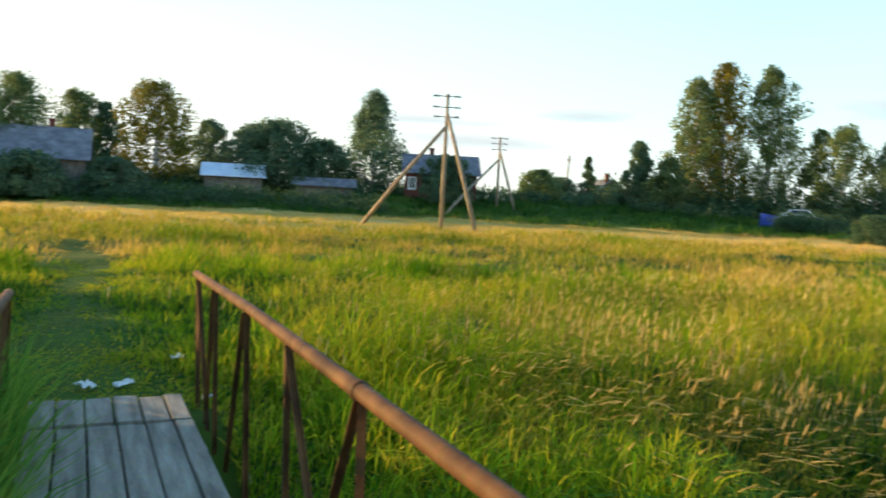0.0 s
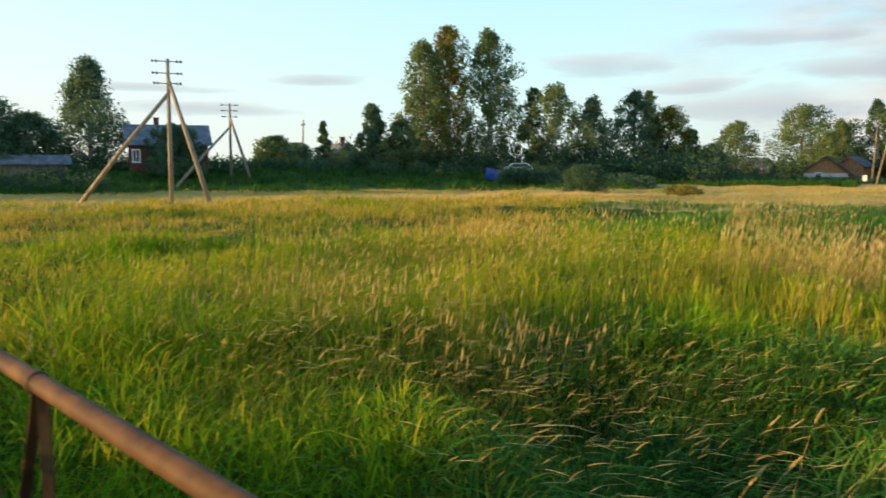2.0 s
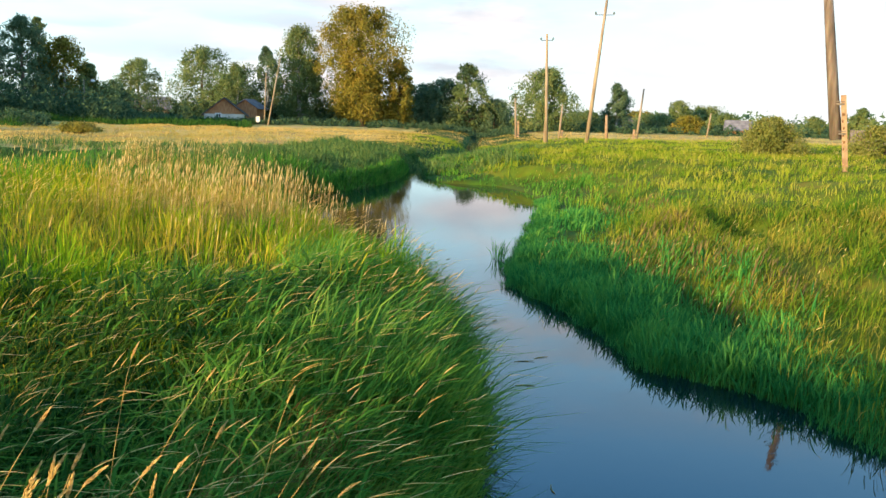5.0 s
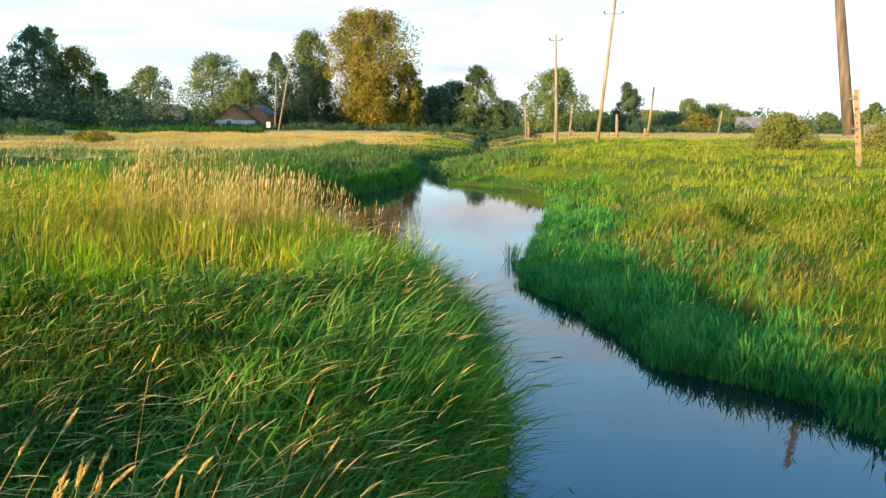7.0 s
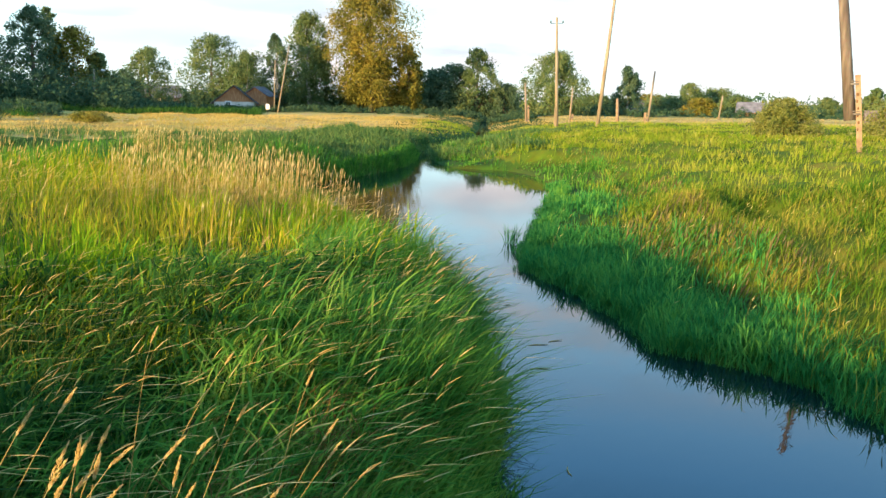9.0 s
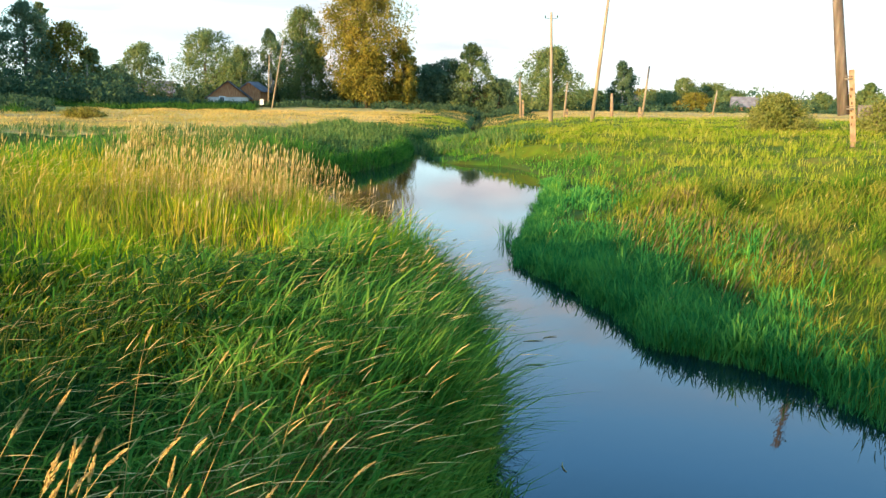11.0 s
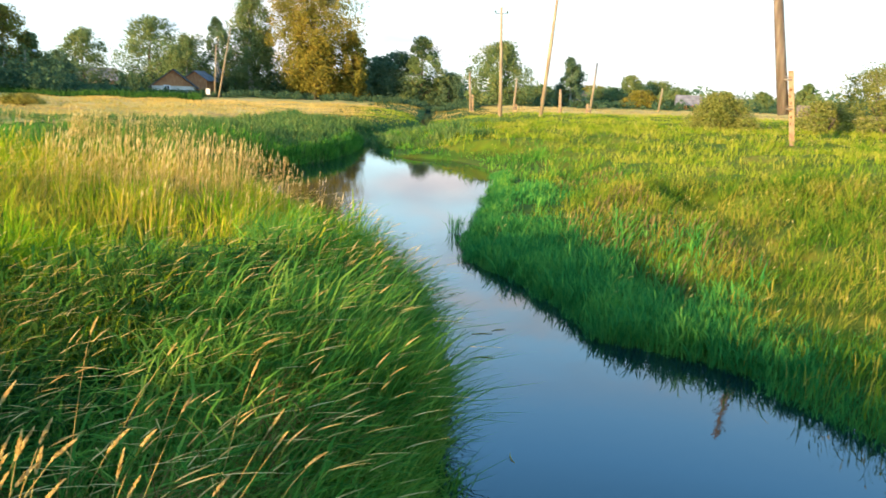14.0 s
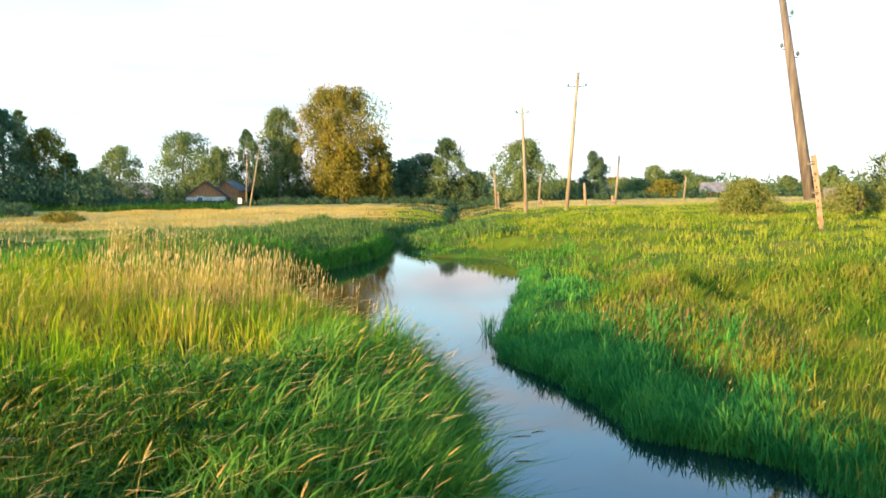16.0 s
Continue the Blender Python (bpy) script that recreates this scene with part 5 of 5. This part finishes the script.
sward("damp green grass in the far meadow", 64, 26000, 29.0, 43.0, 27, 72, 0.42, 0.022, 0.45, 2, M_DAMP, 1, 12, 0.2, 0.4)
sward("green field grass beyond the reeds", 65, 24000, 20.0, 33.0, 27, 72, 0.58, 0.022, 0.45, 2, M_GRASS, 1, 12, 0.22)
sward("yellowing field grass", 25, 54000, 20.0, 48.0, -40, 28, 0.60, 0.022, 0.45, 2, M_FIELD, 1, 12, 0.22)
sward("dry straw-coloured field grass", 26, 40000, 46.0, 72.5, -40, 29, 0.32, 0.026, 0.40, 2, M_FAR, 0, 5, 0.5, even=1)
sward("green and yellow grass on the far right meadow", 39, 36000, 44.0, 76.0, 56, 108, 0.30, 0.026, 0.40, 2, M_BANK, 0, 5, 0.5, even=1)
sward("pale dry grass before the far houses", 40, 16000, 74.0, 112.0, 56, 108, 0.26, 0.03, 0.40, 2, M_FAR, 0, 5, 0.6, even=1)
sward("golden grass before the far trees", 29, 36000, 41.0, 92.0, 27, 57, 0.24, 0.026, 0.40, 2, M_FAR, 0, 5, 0.6, even=1)
sward("rough grass behind the bridge", 27, 9000, 1.2, 14.0, 112, 320, 0.60, 0.02, 0.5, 2, M_GRASS, 0, 12, 0.1)


def edge_tufts(label, seed, count, n0, n1, d0, d1, tall, wide, lean, mat, right=False):
    """Broad-bladed tufts that arch out over the water from the bank's edge."""
    rng = np.random.default_rng(seed)
    per = 18
    k = count // per
    n, d = rng.uniform(n0, n1, k), d0 + (d1 - d0) * rng.random(k) ** 1.3
    line = np.interp(n, RIGHT_N, RIGHT_S) - d if right else np.interp(n, LEFT_N, LEFT_S) + d
    size = np.repeat(rng.uniform(0.6, 1.15, k) * (0.7 + 0.6 * patch(*to_xy(n, line), 0.5, 2)), per)
    n, s = np.repeat(n, per) + rng.normal(size=k * per) * 0.07, np.repeat(line, per) + rng.normal(size=k * per) * 0.07
    x, y = to_xy(n, s)
    k = len(x)
    out = AX_S * (1 if right else -1)
    way = rng.normal(size=(k, 2)) * 0.9 + out * (0.35 if right else 0.75) + WIND * 0.3
    way /= np.linalg.norm(way, axis=1, keepdims=True)
    root = np.stack([x, y, np.maximum(height(x, y), WATER - 0.05) - 0.02], -1)
    ht = tall * size * rng.uniform(0.55, 1.1, k)
    lift = rng.random(k) < 0.6
    root[:, 2] += np.where(lift, ht * rng.uniform(0.05, 0.6, k), 0)
    ht = ht * np.where(lift, rng.uniform(0.35, 0.6, k), 1.0)
    v, f = blade_mesh(rng, root, ht, wide * rng.uniform(0.6, 1.3, k), lean * rng.uniform(0.4, 1.4, k), 3, way)
    tagged(new("reed_grass", tri_mesh("reed_grass", v, f, mat)), label, "grass", kind="stuff")


edge_tufts("broad-bladed bright green grass arching over the near bank", 81, 26000, 4.4, 11.6, 0.0, 1.9, 0.84, 0.0165, 0.68, M_LUSH)
# meadow colour stands in for sun on this self-shaded edge
edge_tufts("broad-bladed green grass along the middle reach", 82, 10000, 9.5, 15.0, 0.0, 1.7, 0.60, 0.0125, 0.55, M_MEADOW)
edge_tufts("clumps of bright sedge leaning out from the far bank", 83, 17000, 9.0, 17.5, 0.02, 2.1, 0.42, 0.0150, 0.45, M_SEDGE, True)


def dry_tangle(label, seed, x, y, radius, count):
    """A tangle of dead brown leaves caught low between the green tufts."""
    rng = np.random.default_rng(seed)
    off = rng.normal(size=(count, 2)) * radius * np.array([1.0, 0.6])
    px_, py_ = x + off[:, 0], y + off[:, 1]
    az = rng.random(count) * 2 * np.pi
    way = np.stack([np.cos(az), np.sin(az)], -1) + WIND * 0.5
    way /= np.linalg.norm(way, axis=1, keepdims=True)
    root = np.stack([px_, py_, height(px_, py_) + rng.uniform(0.15, 0.58, count)], -1)
    v, f = blade_mesh(rng, root, rng.uniform(0.12, 0.34, count), rng.uniform(0.003, 0.007, count), rng.uniform(0.8, 2.2, count), 3, way)
    tagged(new("dry_grass", tri_mesh("dry_grass", v, f, M_TANGLE)), label, "grass", kind="stuff")


for i, (x, y, radius, count) in enumerate([(3.2, 2.66, 0.22, 150), (3.43, 2.03, 0.16, 170), (2.8, 2.52, 0.2, 110), (2.77, 3.12, 0.22, 200), (4.22, 2.96, 0.3, 240), (3.4, 1.85, 0.12, 130), (4.6, 8.3, 0.4, 500)]):
    dry_tangle("tangle of dead brown leaves in the green grass", 300 + i, x, y, radius, count)


def bank_sedge(label, seed, count, n0, n1, right, tall, wide):
    """A fringe of upright sedge along the water's edge, some of it standing in the water."""
    rng = np.random.default_rng(seed)
    n = rng.uniform(n0, n1, count)
    tuft = np.sin(n * 3.1 + seed) + np.sin(n * 7.3)
    d = rng.uniform(-0.12, 0.55, count) - 0.10 * np.maximum(tuft, 0) * rng.random(count)
    if right:
        s = np.interp(n, RIGHT_N, RIGHT_S) - d + 0.05 * np.sin(n * 2.3) + 0.04 * np.sin(n * 5.1 + 1)
    else:
        s = np.interp(n, LEFT_N, LEFT_S) + d - 0.05 * np.sin(n * 2.3) - 0.04 * np.sin(n * 5.1 + 1)
    if n1 - n0 < 1:
        s = 0.66 + rng.normal(size=count) * 0.06
    x, y = to_xy(n, s)
    keep = ~((n > -0.5) & (n < 1.1))
    x, y, n, tuft = x[keep], y[keep], n[keep], tuft[keep]
    k = len(x)
    root = np.stack([x, y, np.maximum(height(x, y), WATER - 0.05) - 0.02], -1)
    way = rng.normal(size=(k, 2)) + WIND * 0.5
    way /= np.linalg.norm(way, axis=1, keepdims=True)
    ht = tall * rng.uniform(0.45, 1.1, k) * (0.85 + 0.15 * tuft)
    v, f = blade_mesh(rng, root, ht, wide * rng.uniform(0.7, 1.3, k), rng.uniform(0.05, 0.8, k), 2, way)
    tagged(new("sedge", tri_mesh("sedge", v, f, M_SEDGE if right else M_GRASS)), label, "sedge", kind="stuff")


bank_sedge("bright green sedge along the far water's edge", 51, 16000, 3.0, 30.0, True, 0.29, 0.011)
bank_sedge("green sedge hanging over the near water's edge", 52, 7000, 2.0, 20.0, False, 0.5, 0.011)
bank_sedge("small sedge tuft standing in the river", 54, 60, 17.4, 17.7, True, 0.55, 0.012)
bank_sedge("low sedge round the river bend", 53, 9000, 20.0, 44.0, False, 0.6, 0.02)


def river_herbs(label, seed, count, n0, n1, d0, d1, right, tall, wide):
    """Lush broad-leaved herbs in rounded stands on a bank, d0 to d1 metres from the water."""
    rng = np.random.default_rng(seed)
    per = 26
    n, d = rng.uniform(n0, n1, count // per), rng.uniform(d0, d1, count // per)
    s = np.interp(n, RIGHT_N, RIGHT_S) - d if right else np.interp(n, LEFT_N, LEFT_S) + d
    size = rng.uniform(0.5, 1.2, len(n))
    n, s, size = np.repeat(n, per), np.repeat(s, per), np.repeat(size, per)
    x, y = to_xy(n + rng.normal(size=len(n)) * 0.22, s + rng.normal(size=len(n)) * 0.22)
    k = len(x)
    way = rng.normal(size=(k, 2))
    way /= np.linalg.norm(way, axis=1, keepdims=True)
    v, f = blade_mesh(rng, np.stack([x, y, height(x, y) - 0.03], -1), tall * size * rng.uniform(0.5, 1.1, k), wide * rng.uniform(0.6, 1.3, k), rng.uniform(0.2, 0.9, k), 2, way)
    tagged(new("river_herbs", tri_mesh("river_herbs", v, f, M_DAMP)), label, "herbs", kind="stuff")


river_herbs("lush dark green herbs round the river bend", 61, 18000, 24.0, 52.0, 0.1, 6.5, False, 0.58, 0.04)
river_herbs("lush green herbs where the stream narrows", 62, 8000, 38.0, 62.0, 0.1, 5.0, True, 0.7, 0.05)


def seed_stalks(label, seed, x, y, tall, stem, head_len, head_w, lean, detail=3, mat=None, straw=None, curl=2.2):
    """Straw stalks with plumed heads bent over by the wind."""
    rng = np.random.default_rng(seed)
    k = len(x)
    root = np.stack([x, y, height(x, y) - 0.02], -1)
    ht = tall * rng.uniform(0.75, 1.15, k)
    ln = np.minimum(lean * rng.uniform(0.4, 1.5, k), 0.85)
    az = rng.random(k) * 2 * np.pi
    way = WIND + np.stack([np.cos(az), np.sin(az)], -1) * 0.45
    way /= np.linalg.norm(way, axis=1, keepdims=True)

    def at(t):
        c = np.empty((k, 3))
        c[:, :2] = root[:, :2] + way * (ln * ht * t ** curl)[:, None]
        c[:, 2] = root[:, 2] + ht * (t - (0.12 * curl) * ln * t ** (curl + 1))
        return c

    hl = np.clip(head_len / tall, 0.05, 0.5)
    rows = [(0, stem), (0.45, stem * 0.9), (1 - hl, stem * 0.7)]
    prof = [0.55, 1.0, 0.85, 0.5, 0.12] if detail > 2 else [0.7, 1.0, 0.15]
    heads = [(1 - hl + hl * (j + 0.4) / len(prof), head_w * p) for j, p in enumerate(prof)]
    sides = 4 if detail > 2 else 3
    ring = np.stack([np.array([math.cos(2 * math.pi * q / sides), math.sin(2 * math.pi * q / sides), 0]) for q in range(sides)])
    vs = []
    lv = rows + heads
    wob = rng.uniform(0.7, 1.3, (k, 1, 1))
    for t, w in lv:
        vs.append(at(t)[:, None, :] + ring[None] * w * 0.5 * wob)
    v = np.stack(vs, 1).reshape(-1, 3)
    m = len(lv) * sides
    tri = []
    for j in range(len(lv) - 1):
        for q in range(sides):
            a, b = j * sides + q, j * sides + (q + 1) % sides
            tri += [(a, b, b + sides), (a, b + sides, a + sides)]
    f = (np.arange(k) * m)[:, None, None] + np.array(tri)[None]
    me = tri_mesh("seed_grass", v, f.reshape(-1, 3), mat or M_HEAD)
    me.materials.append(straw or M_STEM)
    one = [1] * (len(rows) * sides * 2) + [0] * ((len(heads) - 1) * sides * 2)
    me.polygons.foreach_set("material_index", one * k)
    tagged(new("seed_grass", me), label, "grass", kind="stuff")


def stalk_spots(seed, count, n0, n1, s0, s1, thin=0.0, scale=1.2):
    rng = np.random.default_rng(seed)
    n, s = rng.uniform(n0, n1, count), rng.uniform(s0, s1, count)
    x, y = to_xy(n, s)
    keep = grows(x, y, 0.15) & (patch(x, y, scale, seed) > thin)
    return x[keep], y[keep]


x, y = stalk_spots(31, 5200, 2.8, 13, 0.2, 13, 0.22)
seed_stalks("tan seed heads nodding over the near bank", 41, x, y, 1.06, 0.0028, 0.15, 0.0095, 0.50, 3, M_PLUME, None, 3.4)
x, y = stalk_spots(32, 15000, 9.5, 24, 1.6, 13, 0.15, 3.0)
n_, s_ = to_ns(x, y)
dl_, dr_ = banks(n_, s_)
sel = (dl_ > 0.1) & (dl_ < 6.5) & (s_ < 0.3 + 0.51 * n_) & (np.random.default_rng(5).random(len(n_)) < np.clip((n_ - 11.0) / 4.5, 0.06, 1) * (0.14 + 0.86 * smooth(0.5, 2.6, dl_)))
seed_stalks("thick stand of straw-coloured reed grass on the bank", 42, x[sel], y[sel], 1.10, 0.0042, 0.15, 0.0125, 0.09, 2, M_REED, M_STRAW)
x, y = stalk_spots(33, 3400, -18, 30, 6, 32, 0.52, 4.0)
seed_stalks("scattered dry seed heads in the meadow", 43, x, y, 0.95, 0.005, 0.19, 0.016, 0.11, 2)
x, y = stalk_spots(38, 6500, 2, 17, 4.5, 18, 0.0)
STANDS = [(2.2, 8.5, 1.7, 1.1, 0.9), (3.3, 7.1, 1.1, 0.8, 0.6), (4.2, 14.2, 2.4, 2.0, 0.5), (8.5, 16.0, 3.5, 2.0, 0.5)]
sel = sum(w * np.exp(-(((x - a) / u) ** 2 + ((y - b) / v) ** 2)) for a, b, u, v, w in STANDS) > np.random.default_rng(8).random(len(x))
seed_stalks("dense upright seed heads in the meadow", 46, x[sel], y[sel], 1.04, 0.005, 0.20, 0.016, 0.12, 2, M_PLUME)
x, y = stalk_spots(34, 1300, 8, 40, -16, 1.5, 0.35, 3.0)
seed_stalks("dry seed heads on the far bank", 44, x, y, 0.70, 0.004, 0.11, 0.011, 0.4, 2)

x, y = stalk_spots(35, 4500, 6, 26, -8, 0, 0.40, 1.5)
dr_ = banks(*to_ns(x, y))[1]
x, y = x[(dr_ > 1.9) & (dr_ < 3.6)], y[(dr_ > 1.9) & (dr_ < 3.6)]
seed_stalks("withered brown herbs in patches on the far bank", 45, x, y, 0.50, 0.008, 0.22, 0.026, 0.25, 2, M_DOCK, M_DOCK)


def deck_side_grass():
    """Long grass that leans in over the deck's edge where the near rail ends."""
    rng = np.random.default_rng(71)
    k = 2600
    n, s = rng.uniform(-1.1, -0.30, k), rng.uniform(3.2, 6.8, k)
    x, y = to_xy(n, s)
    way = np.array([0.9, -0.15]) + rng.normal(size=(k, 2)) * 0.5
    way /= np.linalg.norm(way, axis=1, keepdims=True)
    v, f = blade_mesh(rng, np.stack([x, y, np.maximum(height(x, y), -0.1)], -1), rng.uniform(0.7, 1.3, k) * smooth(6.9, 5.4, s), rng.uniform(0.008, 0.016, k), rng.uniform(0.15, 0.6, k), 3, way)
    tagged(new("grass", tri_mesh("grass", v, f, M_LUSH)), "long grass leaning over the deck's edge", "grass", kind="stuff")


deck_side_grass()

# tall stalks that lean over the rail's edge
NEAR = [(2.1, 2.1, 1.13), (2.04, 1.87, 1.1), (2.09, 1.87, 1.04), (1.98, 1.89, 1.08), (1.86, 1.78, 1.1), (1.97, 1.84, 1.11), (1.95, 1.78, 1.08), (1.90, 1.82, 1.11), (1.92, 1.79, 1.06), (1.87, 1.82, 1.05), (2.34, 1.97, 0.95),
        (2.46, 1.99, 0.9), (2.77, 2.13, 0.87), (2.21, 1.77, 0.91), (2.3, 1.91, 0.9), (3.38, 2.36, 0.78), (3.11, 2.0, 0.72), (2.95, 1.85, 0.72), (3.08, 1.79, 0.63), (2.57, 1.78, 0.74),
        (2.69, 1.58, 0.66), (2.02, 1.81, 0.96), (3.19, 3.16, 0.9), (2.0, 2.14, 1.1), (3.82, 3.08, 0.7), (3.56, 3.04, 0.68)]


def near_stalk(tip, seed):
    """One ripe stalk: a thin bent straw and a plump plumed head of many small spikelets."""
    rng = random.Random(seed)
    tip = Vector(tip)
    lean = rng.uniform(0.22, 0.62)
    root = Vector((tip.x - 0.54 * lean, tip.y + 0.84 * lean, 0))
    root.z = float(height(root.x, root.y)) - 0.03
    ob = thing("seed_stalk", "ripe golden seed stalk bending in the wind", "grass", root.x, root.y, root.z, 0, "ripe stalks by the rail")
    d = tip - root
    nod = rng.choice((0.0, 0.004, 0.008, 0.022))

    def along(t):
        droop = max(0.0, t - 0.9) / 0.1
        return Vector((d.x * t ** 1.35 + nod * 0.5 * droop, d.y * t ** 1.35 - nod * 0.5 * droop, d.z * (1.05 * t - 0.05 * t ** 4) - nod * droop ** 2))

    part("stem", Shape().tube([along(t) for t in (0, 0.2, 0.4, 0.6, 0.75, 0.86, 0.94)], [0.0022, 0.0021, 0.0019, 0.0017, 0.0015, 0.0013, 0.001], 5), M_STALK, ob, "", True)
    head = Shape()
    span = rng.uniform(0.08, 0.115) / d.length
    for i in range(90):
        t = 1.0 - span + span * i / 89
        c, q = along(t), 1 - abs(i / 89 - 0.4) * 1.35
        a, r = rng.random() * 6.283, 0.0042 * max(q, 0.22)
        up_ = (along(t + 0.01) - c).normalized()
        side = (up_.orthogonal().normalized() * math.cos(a) + up_.cross(up_.orthogonal()).normalized() * math.sin(a))
        b = c + side * r * 0.4
        e = c + side * r * rng.uniform(1.1, 2.0) + up_ * rng.uniform(0.010, 0.018)
        w = up_.cross(side) * 0.0016
        head.add([b, (b + e) / 2 + w, e, (b + e) / 2 - w, (b + e) / 2 + side * 0.002], [(0, 1, 4), (1, 2, 4), (2, 3, 4), (3, 0, 4), (0, 3, 2, 1)])
    for t in (0.30, 0.52):
        c, az = along(t), rng.random() * 6.283
        o = Vector((math.cos(az), math.sin(az), 0))
        tip_ = c + o * 0.12 + Vector((0.03, -0.04, 0.02))
        w = o.cross(Vector((0, 0, 1))) * 0.004
        mid = c + o * 0.06 + Vector((0, 0, 0.055))
        part("leaf", Shape().add([c - w * 0.6, c + w * 0.6, mid + w, mid - w, tip_], [(0, 1, 2, 3), (3, 2, 4)]), M_STRAW, ob, "dry curled leaf")
    part("plume", head, M_PLUME, ob, "golden plumed seed head")


for i, tip in enumerate(NEAR):
    near_stalk(tip, 900 + i)


# ---- litter: paper at the bridge's end, reed stems on the water ----
def paper(x, y, size, seed):
    rng = random.Random(seed)
    k = 5
    z = max(float(height(x, y)), 0.40) + 0.02
    sh = Shape()
    sh.add([(size * (i / (k - 1) - 0.5) + rng.uniform(-0.01, 0.01), size * 0.6 * (j / (k - 1) - 0.5) + rng.uniform(-0.01, 0.01), rng.uniform(0, 0.05)) for i in range(k) for j in range(k)],
           [(i * k + j, i * k + j + 1, (i + 1) * k + j + 1, (i + 1) * k + j) for i in range(k - 1) for j in range(k - 1)])
    ob = part("paper_scrap", sh, M_WHITE)
    ob.matrix_world = pose(x, y, z, 0, 0, rng.uniform(0, 180))
    tagged(ob, "crumpled white scrap of paper on the trodden ground", "litter")


PAPERS = [(-2.78, 6.5, 0.19), (-2.52, 6.62, 0.16), (-2.45, 7.75, 0.14), (-1.72, 6.3, 0.10)]
for i, (x, y, size) in enumerate(PAPERS):
    paper(x, y, size, 70 + i)

FLOATING = [(10.60, -0.30, -32, 0.20), (6.98, -0.44, 40, 0.16), (9.50, -0.15, -58, 0.24), (13.2, 0.72, 20, 0.13), (12.3, 0.40, -10, 0.12), (10.4, -0.10, -50, 0.26), (18.4, 2.2, 20, 0.22), (17.2, 1.7, 10, 0.2)]
for i, (n, s, turn, length) in enumerate(FLOATING):
    x, y = to_xy(n, s)
    st = part("floating_stem", Shape().tube([(-length / 2, 0, 0.002), (-length / 6, 0.012, 0.005), (length / 5, 0.006, 0.006), (length / 2, -0.01, 0.010)], [0.003, 0.0055, 0.005, 0.002], 6), M_STRAW)
    st.matrix_world = pose(x, y, WATER, 0, 0, turn)
    tagged(st, "pale broken reed stem floating on the river", "reed stem")
